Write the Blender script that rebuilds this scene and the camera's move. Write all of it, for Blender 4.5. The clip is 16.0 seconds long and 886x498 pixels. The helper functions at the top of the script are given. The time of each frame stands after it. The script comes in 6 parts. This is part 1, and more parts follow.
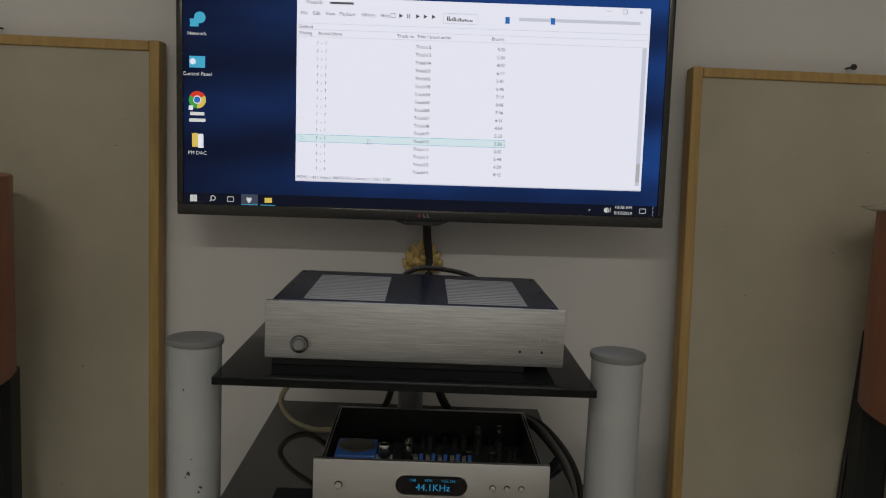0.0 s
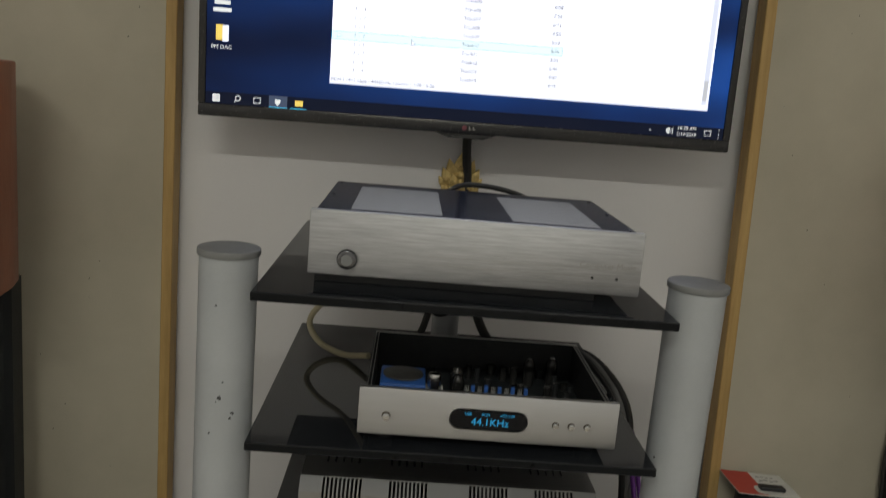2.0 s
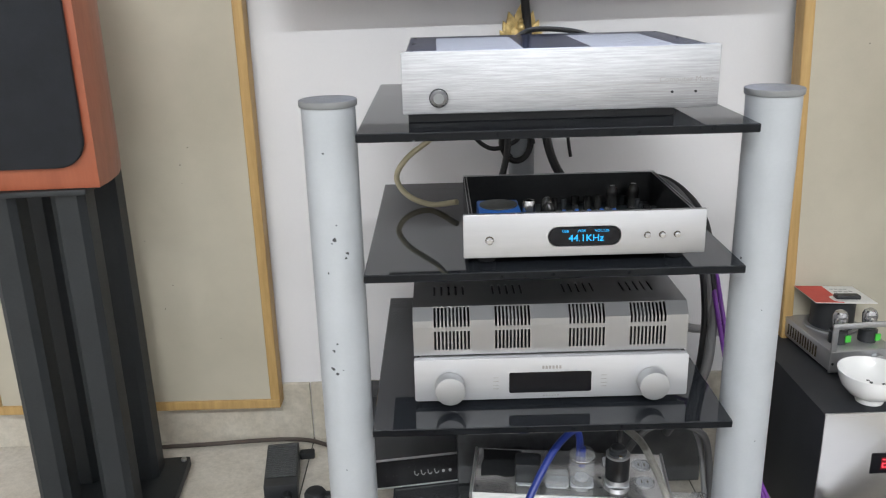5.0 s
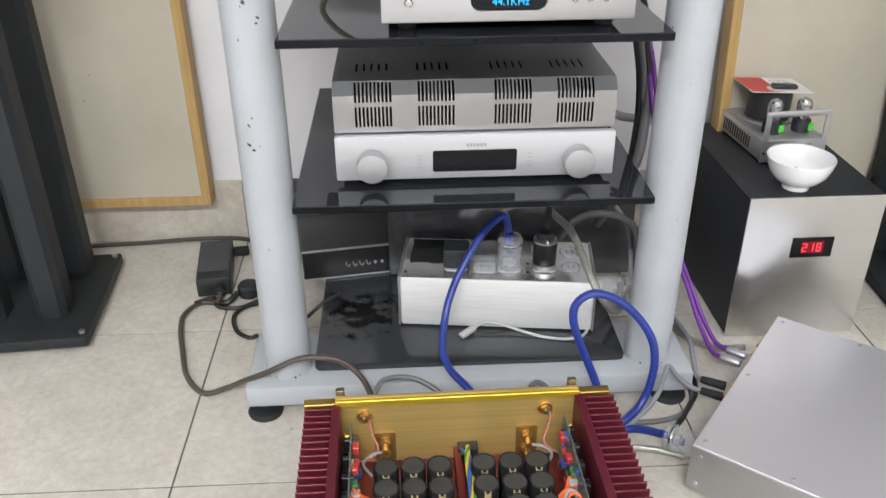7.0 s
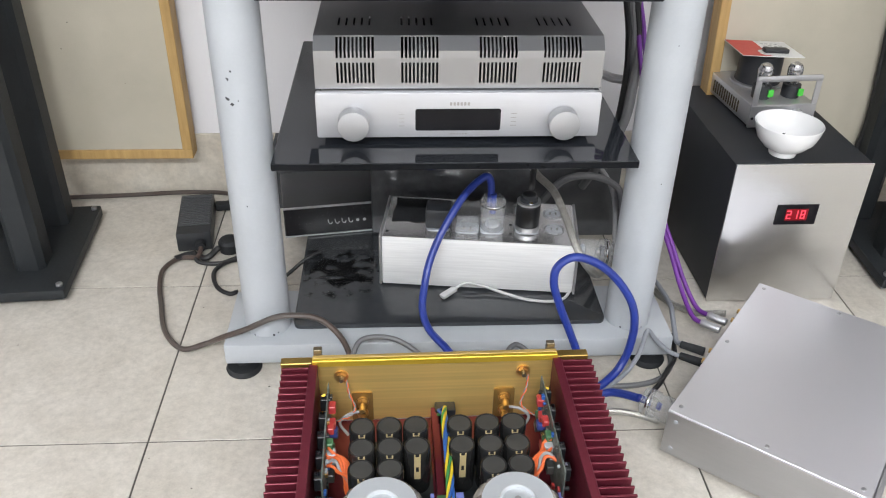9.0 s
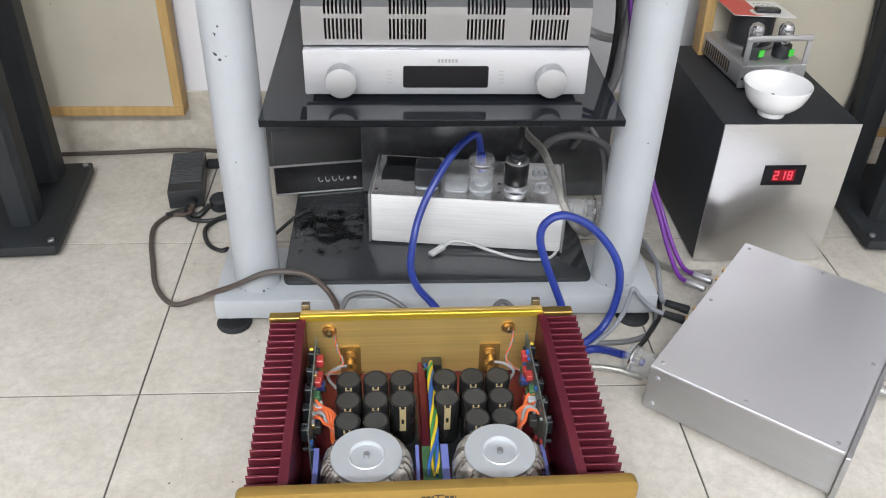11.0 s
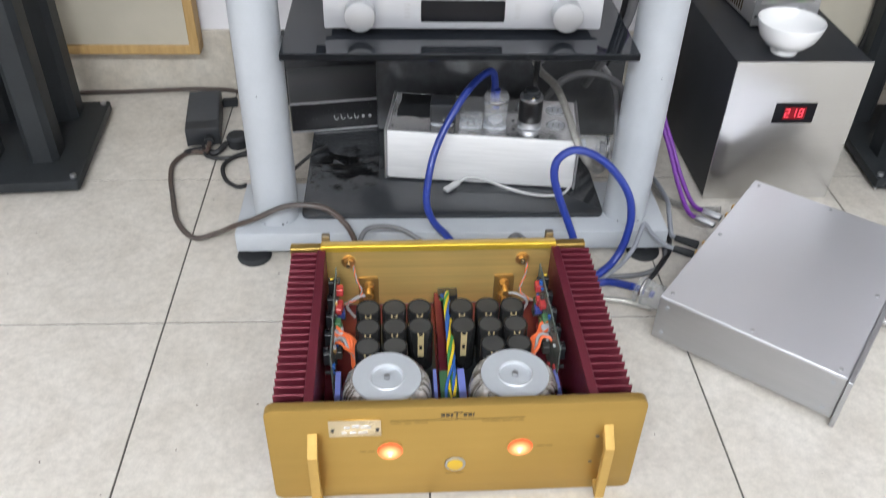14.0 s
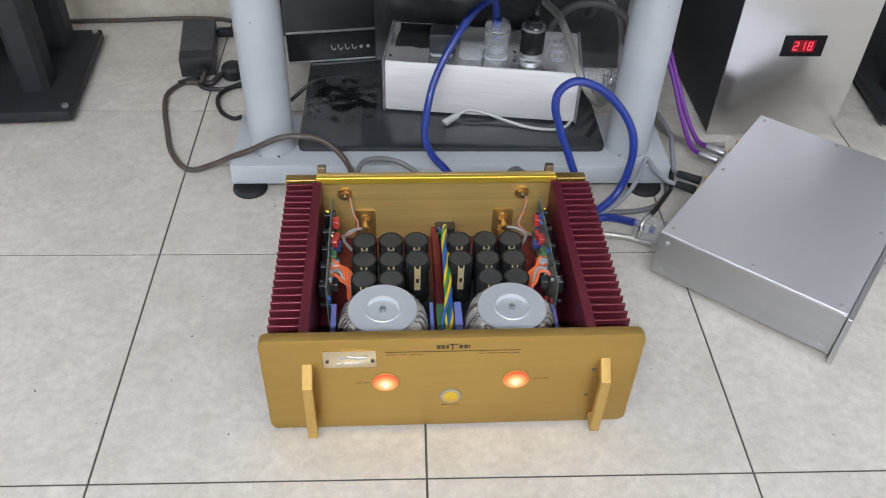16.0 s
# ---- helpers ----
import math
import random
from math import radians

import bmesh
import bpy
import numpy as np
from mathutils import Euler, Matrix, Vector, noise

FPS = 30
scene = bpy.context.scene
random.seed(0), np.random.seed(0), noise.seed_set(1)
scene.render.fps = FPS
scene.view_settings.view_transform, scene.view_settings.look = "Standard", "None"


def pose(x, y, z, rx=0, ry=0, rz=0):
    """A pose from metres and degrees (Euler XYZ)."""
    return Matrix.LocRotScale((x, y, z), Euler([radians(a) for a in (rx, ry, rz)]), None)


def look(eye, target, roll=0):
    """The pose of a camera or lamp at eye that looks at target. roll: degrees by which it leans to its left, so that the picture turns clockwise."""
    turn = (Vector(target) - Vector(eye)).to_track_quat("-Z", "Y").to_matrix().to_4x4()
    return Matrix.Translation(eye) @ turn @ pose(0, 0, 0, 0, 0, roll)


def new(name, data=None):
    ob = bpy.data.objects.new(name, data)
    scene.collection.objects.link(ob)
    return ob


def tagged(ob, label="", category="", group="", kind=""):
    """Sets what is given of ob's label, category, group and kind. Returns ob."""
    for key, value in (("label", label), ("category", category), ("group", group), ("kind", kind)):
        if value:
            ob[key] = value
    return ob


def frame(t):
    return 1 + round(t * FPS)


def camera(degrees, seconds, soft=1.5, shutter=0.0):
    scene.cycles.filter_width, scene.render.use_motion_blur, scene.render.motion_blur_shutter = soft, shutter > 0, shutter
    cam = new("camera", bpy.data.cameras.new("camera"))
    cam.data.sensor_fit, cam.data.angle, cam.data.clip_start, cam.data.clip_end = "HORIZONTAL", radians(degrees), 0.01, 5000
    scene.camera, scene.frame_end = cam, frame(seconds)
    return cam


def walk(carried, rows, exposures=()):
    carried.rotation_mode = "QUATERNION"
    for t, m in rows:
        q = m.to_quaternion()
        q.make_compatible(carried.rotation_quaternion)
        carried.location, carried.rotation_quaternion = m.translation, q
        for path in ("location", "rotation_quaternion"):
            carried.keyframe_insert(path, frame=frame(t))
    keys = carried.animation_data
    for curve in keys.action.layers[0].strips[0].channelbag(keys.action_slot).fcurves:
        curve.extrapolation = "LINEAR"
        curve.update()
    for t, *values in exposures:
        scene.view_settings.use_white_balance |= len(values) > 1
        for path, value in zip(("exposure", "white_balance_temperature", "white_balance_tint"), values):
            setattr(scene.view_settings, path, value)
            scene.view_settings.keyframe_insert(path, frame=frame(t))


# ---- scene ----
cam = camera(55.9, 16.0, soft=1.1, shutter=0.35)
PATH = [
    (0, (0.078, -0.553, 1.121), (0.12, 1.433, 0.887), 2.4),
    (0.5, (0.066, -0.539, 1.123), (0.113, 1.446, 0.887), 2.4),
    (1, (0.041, -0.49, 1.109), (0.091, 1.495, 0.873), 3.4),
    (1.5, (0.015, -0.435, 1.083), (0.082, 1.543, 0.799), 4.5),
    (2, (-0.02, -0.427, 1.069), (0.068, 1.533, 0.681), 4.9),
    (2.5, (-0.046, -0.445, 1.018), (0.058, 1.485, 0.505), 3.1),
    (3, (-0.055, -0.486, 0.985), (0.068, 1.438, 0.453), -0.9),
    (3.5, (-0.053, -0.485, 0.978), (0.064, 1.403, 0.329), -2.6),
    (5.8, (-0.109, -0.531, 1.005), (-0.14, 1.374, 0.396), -0.8),
    (6, (-0.091, -0.524, 0.977), (-0.103, 1.36, 0.306), -0.7),
    (6.5, (-0.062, -0.525, 0.931), (-0.055, 1.284, 0.077), -1.1),
    (7, (-0.041, -0.519, 0.906), (0.046, 1.221, -0.076), -0.4),
    (7.5, (-0.031, -0.489, 0.888), (0.078, 1.21, -0.161), -0.3),
    (8, (-0.027, -0.485, 0.893), (0.083, 1.184, -0.204), -0.3),
    (8.5, (-0.026, -0.497, 0.907), (0.085, 1.178, -0.181), 0.2),
    (9, (-0.027, -0.505, 0.905), (0.082, 1.18, -0.167), 1.2),
    (9.5, (-0.026, -0.51, 0.898), (0.089, 1.143, -0.222), 1.8),
    (9.7, (-0.025, -0.512, 0.896), (0.087, 1.116, -0.26), 1.9),
    (12, (-0.005, -0.527, 0.909), (0.109, 1.114, -0.227), 1.6),
    (12.5, (-0.008, -0.533, 0.894), (0.105, 1.086, -0.276), 2.2),
    (13, (-0.02, -0.545, 0.932), (0.091, 1.069, -0.243), 2.3),
    (13.5, (-0.006, -0.557, 0.969), (0.11, 1.09, -0.16), 1.3),
    (14, (-0.03, -0.561, 0.9), (0.069, 1.006, -0.339), 1.7),
    (14.5, (-0.035, -0.562, 0.878), (0.069, 0.94, -0.438), 2.1),
    (15, (-0.035, -0.561, 0.881), (0.067, 0.932, -0.447), 2.1),
    (15.5, (-0.033, -0.558, 0.88), (0.064, 0.937, -0.445), 2.2),
    (16, (-0.024, -0.556, 0.879), (0.071, 0.921, -0.466), 2.2),
]
EXPOSURES = [(0, -1.58, 7650, 5), (1.0, -1.52, 7650, 5), (1.5, -1.25, 7500, 5), (2.0, -1.0, 7400, 4), (2.5, -0.33, 7350, 3), (3.0, 0.3, 7000, 5), (3.5, 0.58, 6700, 8), (6.0, 0.62, 6350, 8), (6.5, 0.78, 6450, 10), (9.0, 0.88, 6350, 10), (12.0, 0.86, 6250, 10), (13.5, 0.92, 6050, 10), (14.0, 0.84, 6150, 10), (14.5, 0.6, 6100, 10), (16.0, 0.5, 6030, 10)]
walk(cam, [(t, look(eye, target, roll)) for t, eye, target, roll in PATH], EXPOSURES)

# ---- world and lamps ----
world = bpy.data.worlds.new("world")
scene.world = world
world.use_nodes = True
world.node_tree.nodes["Background"].inputs[0].default_value = (0.9, 0.93, 1.0, 1)
world.node_tree.nodes["Background"].inputs[1].default_value = 0.05

TUBES = ((-0.5, -2.6, 3.0, 90), (1.35, -2.6, 3.0, 17), (0.35, -4.5, 3.0, 26))
for tx0, ty0, tz0, watts in TUBES:
    tube = bpy.data.lights.new("ceiling_tube", "AREA")
    tube.shape, tube.size, tube.size_y, tube.energy, tube.color = "RECTANGLE", 1.5, 0.05, watts, (0.965, 0.985, 1.0)
    new("ceiling_tube_light", tube).matrix_world = pose(tx0, ty0, tz0 - 0.135)


# ---- materials ----
def material(name, colour, rough=0.5, metal=0.0, vary=0.12, scale=8.0, stretch=(1, 1, 1), bump=0.0, fine=120.0,
             second=None, emission=None, strength=0.0, specular=0.5, clear=0.0, coat=0.0, spread=0.0, rough_vary=0.08):
    """A principled material: broad blotches and fine grain in colour, roughness and relief."""
    m = bpy.data.materials.new(name)
    m.use_nodes = True
    nt = m.node_tree
    p = nt.nodes["Principled BSDF"]
    p.inputs["Roughness"].default_value, p.inputs["Metallic"].default_value = rough, metal
    p.inputs["Specular IOR Level"].default_value = specular
    p.inputs["Transmission Weight"].default_value = clear
    p.inputs["Coat Weight"].default_value = coat
    co = nt.nodes.new("ShaderNodeTexCoord")
    mp = nt.nodes.new("ShaderNodeMapping")
    mp.inputs["Scale"].default_value = stretch
    nt.links.new(co.outputs["Object"], mp.inputs[0])
    big, small = nt.nodes.new("ShaderNodeTexNoise"), nt.nodes.new("ShaderNodeTexNoise")
    big.inputs["Scale"].default_value, small.inputs["Scale"].default_value = scale, fine
    big.inputs["Detail"].default_value, small.inputs["Detail"].default_value = 5, 3
    nt.links.new(mp.outputs[0], big.inputs["Vector"])
    nt.links.new(mp.outputs[0], small.inputs["Vector"])
    mix = nt.nodes.new("ShaderNodeMix")
    mix.data_type = "RGBA"
    a = second if second else [c * (1 - vary) for c in colour]
    mix.inputs["A"].default_value = (*[min(1, c * (1 + vary)) for c in colour], 1)
    mix.inputs["B"].default_value = (*a, 1)
    add = nt.nodes.new("ShaderNodeMath")
    add.operation = "MULTIPLY_ADD"
    add.inputs[1].default_value = 0.45
    nt.links.new(small.outputs["Fac"], add.inputs[0])
    ramp = nt.nodes.new("ShaderNodeMapRange")
    ramp.inputs["From Min"].default_value, ramp.inputs["From Max"].default_value = 0.33, 0.67
    ramp.inputs["To Max"].default_value = 0.55
    nt.links.new(big.outputs["Fac"], ramp.inputs["Value"])
    nt.links.new(ramp.outputs[0], add.inputs[2])
    nt.links.new(add.outputs[0], mix.inputs["Factor"])
    out = mix.outputs["Result"]
    if spread:
        info, hsv = nt.nodes.new("ShaderNodeObjectInfo"), nt.nodes.new("ShaderNodeHueSaturation")
        rng = nt.nodes.new("ShaderNodeMapRange")
        rng.inputs["To Min"].default_value, rng.inputs["To Max"].default_value = 1 - spread, 1 + spread
        nt.links.new(info.outputs["Random"], rng.inputs["Value"])
        nt.links.new(rng.outputs[0], hsv.inputs["Value"])
        nt.links.new(out, hsv.inputs["Color"])
        out = hsv.outputs[0]
    nt.links.new(out, p.inputs["Base Color"])
    rr = nt.nodes.new("ShaderNodeMapRange")
    rr.inputs["To Min"].default_value, rr.inputs["To Max"].default_value = max(0.01, rough - rough_vary), min(1, rough + rough_vary)
    nt.links.new(small.outputs["Fac"], rr.inputs["Value"])
    nt.links.new(rr.outputs[0], p.inputs["Roughness"])
    if bump:
        b = nt.nodes.new("ShaderNodeBump")
        b.inputs["Strength"].default_value, b.inputs["Distance"].default_value = bump, 0.001
        nt.links.new(small.outputs["Fac"], b.inputs["Height"])
        nt.links.new(b.outputs[0], p.inputs["Normal"])
    if emission:
        p.inputs["Emission Color"].default_value = (*emission, 1)
        p.inputs["Emission Strength"].default_value = strength
    return m


def glow(name, colour, strength):
    """A lit display surface."""
    m = bpy.data.materials.new(name)
    m.use_nodes = True
    p = m.node_tree.nodes["Principled BSDF"]
    p.inputs["Base Color"].default_value, p.inputs["Roughness"].default_value = (0.006, 0.006, 0.007, 1), 0.25
    p.inputs["Specular IOR Level"].default_value = 0.15
    p.inputs["Emission Color"].default_value, p.inputs["Emission Strength"].default_value = (*colour, 1), strength
    return m


def tinted_glass(name, see=0.15, tint=(0.25, 0.27, 0.28), rough=0.03, body=(0.024, 0.027, 0.033)):
    """Dark glass: black body with a clean gloss, through which a little light passes."""
    m = material(name, body, rough, vary=0.3, scale=5, fine=60, rough_vary=0.02)
    nt = m.node_tree
    p, out = nt.nodes["Principled BSDF"], nt.nodes["Material Output"]
    tr, mx = nt.nodes.new("ShaderNodeBsdfTransparent"), nt.nodes.new("ShaderNodeMixShader")
    tr.inputs[0].default_value = (*tint, 1)
    mx.inputs[0].default_value = see
    nt.links.new(p.outputs[0], mx.inputs[1])
    nt.links.new(tr.outputs[0], mx.inputs[2])
    nt.links.new(mx.outputs[0], out.inputs[0])
    return m


WALL = material("wall_paint", (0.75, 0.74, 0.755), 0.75, vary=0.03, scale=3, bump=0.15, fine=260)
CEIL = material("ceiling_paint", (0.86, 0.86, 0.85), 0.85, vary=0.03, scale=2)
STONE = material("skirting_stone", (0.58, 0.545, 0.475), 0.35, vary=0.08, scale=14, fine=90, second=(0.48, 0.43, 0.35))
GROUT = material("grout", (0.09, 0.085, 0.075), 0.9, vary=0.25, scale=30)
TILE = material("floor_tile", (0.63, 0.595, 0.535), 0.24, vary=0.06, scale=15, fine=150, second=(0.525, 0.485, 0.42), spread=0.025, rough_vary=0.06)


def speckle(m, scale, low, high, detail=6.0):
    """Multiplies fine stone speckle into the colour."""
    nt = m.node_tree
    p = nt.nodes["Principled BSDF"]
    came = p.inputs["Base Color"].links[0].from_socket
    co, no, mr, mx = nt.nodes.new("ShaderNodeTexCoord"), nt.nodes.new("ShaderNodeTexNoise"), nt.nodes.new("ShaderNodeMapRange"), nt.nodes.new("ShaderNodeVectorMath")
    no.inputs["Scale"].default_value, no.inputs["Detail"].default_value, no.inputs["Roughness"].default_value = scale, detail, 0.68
    nt.links.new(co.outputs["Object"], no.inputs["Vector"])
    mr.inputs["From Min"].default_value, mr.inputs["From Max"].default_value = 0.34, 0.62
    mr.inputs["To Min"].default_value, mr.inputs["To Max"].default_value = low, high
    nt.links.new(no.outputs["Fac"], mr.inputs["Value"])
    mx.operation = "SCALE"
    nt.links.new(came, mx.inputs[0])
    nt.links.new(mr.outputs[0], mx.inputs["Scale"])
    nt.links.new(mx.outputs[0], p.inputs["Base Color"])


speckle(TILE, 70.0, 0.88, 1.05)
speckle(TILE, 300.0, 0.93, 1.03)
speckle(STONE, 60.0, 0.84, 1.05)
FABRIC = material("panel_fabric", (0.50, 0.463, 0.378), 0.95, vary=0.08, scale=4, bump=0.35, fine=700, second=(0.43, 0.396, 0.315))
WOOD = material("pine_frame", (0.50, 0.33, 0.13), 0.55, vary=0.15, scale=10, stretch=(6, 6, 0.6), fine=60, second=(0.36, 0.22, 0.075))
speckle(FABRIC, 6.0, 0.955, 1.02)
CHERRY = material("cherry_veneer", (0.33, 0.095, 0.045), 0.38, vary=0.15, scale=7, stretch=(5, 5, 0.7), fine=50, second=(0.25, 0.065, 0.03))
BLACKSTAND = material("black_stand_paint", (0.0180, 0.0210, 0.0235), 0.55, specular=0.4, vary=0.25, scale=12, bump=0.2, fine=300)
GRILLE = material("speaker_cloth", (0.010, 0.012, 0.016), 0.9, vary=0.3, scale=30, bump=0.4, fine=900)
POST = material("rack_grey_paint", (0.44, 0.465, 0.49), 0.42, vary=0.04, scale=9, fine=260, second=(0.40, 0.42, 0.445), bump=0.06)
speckle(POST, 7.0, 0.95, 1.01)
CAPGREY = material("rack_cap_plastic", (0.21, 0.215, 0.22), 0.5, vary=0.08)
CHIP = material("bare_metal_chip", (0.055, 0.055, 0.058), 0.6, vary=0.4, scale=200)
GLASS = tinted_glass("black_shelf_glass")
# Edge darker than the top: the dark it faces is put into its colour.
GLASSEDGE = material("dark_glass_edge", (0.006, 0.007, 0.009), 0.3, vary=0.2, specular=0.15)
GLASS_LOW = tinted_glass("black_dusty_glass", 0.08, rough=0.12, body=(0.036, 0.039, 0.043))
ALU = material("brushed_aluminium", (0.43, 0.436, 0.452), 0.49, 1.0, vary=0.24, scale=14, stretch=(1.3, 1, 26), bump=0.28, fine=70, rough_vary=0.12)
ALUFINE = material("satin_aluminium", (0.49, 0.495, 0.51), 0.44, 1.0, vary=0.05, scale=9, stretch=(0.4, 1, 10), bump=0.08, fine=140)
ALUBLAST = material("anodised_silver", (0.56, 0.56, 0.572), 0.44, 0.9, vary=0.03, scale=5, bump=0.05, fine=600)
PDUALU = material("brushed_white_aluminium", (0.86, 0.86, 0.855), 0.46, 0.35, vary=0.10, scale=16, stretch=(0.7, 1, 18), bump=0.35, fine=70, rough_vary=0.12)
PDUTOP = material("polished_aluminium_top", (0.74, 0.74, 0.74), 0.13, 0.85, vary=0.08, scale=30, fine=200, rough_vary=0.07)
BLACKGLOSS = material("glossy_black_lacquer", (0.055, 0.057, 0.061), 0.2, vary=0.4, scale=40, fine=400, rough_vary=0.08)
DARKSTEEL = material("dark_turned_steel", (0.17, 0.17, 0.18), 0.22, 1.0, vary=0.15, scale=60)
HANDLEGOLD = material("gold_handle_satin", (0.53, 0.35, 0.105), 0.66, 0.62, vary=0.05, scale=8, bump=0.06, fine=240)
POLISHED = material("polished_steel", (0.50, 0.50, 0.50), 0.16, 1.0, vary=0.1, scale=60)
ENGRAVE = material("faint_engraving", (0.37, 0.36, 0.35), 0.5, 0.8, vary=0.05)
LID = material("black_satin_lid", (0.035, 0.047, 0.095), 0.2, 0.6, vary=0.1, scale=20, fine=300, rough_vary=0.04)
VENT = material("grey_vent_grille", (0.36, 0.365, 0.37), 0.5, 0.5, vary=0.06, scale=20)
DARK = material("black_plastic", (0.0200, 0.0220, 0.0250), 0.42, vary=0.25, scale=20, bump=0.1, fine=300)
RUBBER = material("black_rubber", (0.0130, 0.0145, 0.0165), 0.7, vary=0.3, scale=40)
BEZEL = material("tv_bezel_plastic", (0.018, 0.018, 0.02), 0.25, vary=0.15, scale=20, fine=200)
WHITEPL = material("white_ceramic", (0.80, 0.80, 0.79), 0.14, vary=0.015, scale=10, coat=0.5)
GOLD = material("gold_anodised", (0.46, 0.30, 0.084), 0.40, 0.9, vary=0.05, scale=6, stretch=(0.3, 1, 9), bump=0.08, fine=160)
GOLDBRIGHT = material("gold_anodised_edge", (0.80, 0.55, 0.06), 0.45, 0.75, vary=0.05, scale=8, stretch=(0.3, 1, 6), fine=90)
GOLDBACK = material("brushed_gold_plate", (0.76, 0.535, 0.185), 0.5, 0.65, vary=0.16, scale=8, stretch=(0.12, 1, 16), bump=0.3, fine=70)
STUD = material("bronze_stud", (0.20, 0.165, 0.11), 0.45, 0.7, vary=0.1)
TERMPLATE = material("bronze_terminal_plate", (0.40, 0.25, 0.08), 0.4, 0.7, vary=0.1)
BRASS = material("gold_plated_brass", (0.72, 0.47, 0.18), 0.3, 0.9, vary=0.1, scale=30)
STATUE = material("aged_gilt", (0.70, 0.54, 0.25), 0.42, 0.6, vary=0.35, scale=60, fine=300, second=(0.30, 0.20, 0.06))
MAROON = material("maroon_anodised", (0.150, 0.019, 0.034), 0.38, 0.45, vary=0.12, scale=14, fine=150)
REDPART = material("red_film_capacitor", (0.50, 0.05, 0.05), 0.35, vary=0.1)
BLUEPART = material("blue_component", (0.06, 0.09, 0.35), 0.4, vary=0.1)
GREENPART = material("green_component", (0.06, 0.16, 0.07), 0.45, vary=0.15)
GREYPART = material("grey_relay", (0.45, 0.47, 0.50), 0.4, vary=0.08)
PCB = material("circuit_board", (0.15, 0.175, 0.16), 0.5, vary=0.3, scale=60, fine=300, second=(0.05, 0.065, 0.055))
PCBDARK = material("dark_circuit_board", (0.026, 0.031, 0.034), 0.4, vary=0.5, scale=90)
CAPBODY = material("capacitor_body", (0.020, 0.020, 0.020), 0.2, vary=0.2, scale=40, specular=0.4)
CAPLABEL = material("gold_print", (0.62, 0.50, 0.26), 0.4, 0.2, vary=0.1)
CAPTOP = material("capacitor_sleeve", (0.056, 0.055, 0.051), 0.4, vary=0.2, scale=40)
STEELDISC = material("zinc_plated_disc", (0.74, 0.775, 0.81), 0.37, 0.6, vary=0.04, scale=12)
WRAP = material("clear_film_wrap", (0.58, 0.56, 0.53), 0.16, 0.4, vary=0.4, scale=70, stretch=(1, 1, 0.18), fine=190, second=(0.20, 0.18, 0.16), bump=1.0)
WRAPDARK = material("copper_under_film", (0.15, 0.13, 0.11), 0.14, 0.2, vary=0.4, scale=60, fine=200, bump=0.6)
LILAC = material("lilac_insulation", (0.20, 0.24, 0.62), 0.5, vary=0.06)
ORANGE = material("orange_wire", (0.85, 0.17, 0.05), 0.45, vary=0.08)
YELLOW = material("yellow_wire", (0.80, 0.58, 0.03), 0.45, vary=0.08)
WIREBLUE = material("blue_wire", (0.04, 0.14, 0.48), 0.45, vary=0.08)
WIREGREEN = material("green_wire", (0.05, 0.25, 0.07), 0.45, vary=0.08)
CABLEBLUE = material("blue_cable_jacket", (0.017, 0.038, 0.25), 0.35, vary=0.1, scale=30)
CABLEGREY = material("grey_cable_jacket", (0.14, 0.14, 0.145), 0.45, vary=0.12, scale=25)
CABLEPALE = material("pale_grey_cable", (0.36, 0.36, 0.37), 0.4, vary=0.12, scale=30)
CABLESLATE = material("slate_grey_cable", (0.24, 0.25, 0.275), 0.35, vary=0.12, scale=25)
CABLEBROWN = material("brown_grey_cable", (0.062, 0.058, 0.054), 0.34, vary=0.3, scale=9, second=(0.07, 0.038, 0.026))
CABLEBLACK = material("black_cable_jacket", (0.014, 0.014, 0.015), 0.45, vary=0.2, scale=30)
CABLEWHITE = material("white_cable_jacket", (0.47, 0.47, 0.465), 0.4, vary=0.08, scale=30)
CABLECREAM = material("cream_cable_jacket", (0.50, 0.45, 0.30), 0.45, vary=0.12, scale=20)
PURPLE = material("purple_cable_braid", (0.15, 0.03, 0.27), 0.45, vary=0.18, scale=90, bump=0.4, fine=500)
BRAID = material("silver_braided_cable", (0.36, 0.35, 0.32), 0.3, 0.5, vary=0.25, scale=160, bump=0.6, fine=500)
CLEARPL = tinted_glass("clear_plug_plastic", 0.74, (0.96, 0.965, 0.97), 0.05)
CLEARPL.node_tree.nodes["Principled BSDF"].inputs["Specular IOR Level"].default_value = 1.0
for socket in CLEARPL.node_tree.nodes["Principled BSDF"].inputs["Base Color"].links[0].from_node.inputs:
    if socket.type == "RGBA":
        socket.default_value = (0.70, 0.71, 0.72, 1)
GLOSSBLACK = material("glossy_black_plastic", (0.008, 0.008, 0.009), 0.3, vary=0.1, rough_vary=0.03)
CUBEBLACK = material("black_textured_steel", (0.018, 0.020, 0.0235), 0.6, vary=0.15, scale=20, bump=0.25, fine=500)
CUBEFRONT = material("brushed_steel_front", (0.66, 0.66, 0.655), 0.22, 1.0, vary=0.04, scale=9, stretch=(0.3, 1, 9), bump=0.05, fine=140, rough_vary=0.05)
CARDRED = material("red_card", (0.55, 0.05, 0.035), 0.45, vary=0.05)
CARDWHITE = material("white_card", (0.75, 0.75, 0.73), 0.5, vary=0.03)
TUBEGLASS = material("silvered_valve_glass", (0.55, 0.55, 0.56), 0.08, 0.85, vary=0.3, scale=60)
GREENLABEL = material("green_label", (0.08, 0.55, 0.06), 0.4, vary=0.05)
INK = material("dark_print", (0.05, 0.035, 0.015), 0.6, vary=0.1)
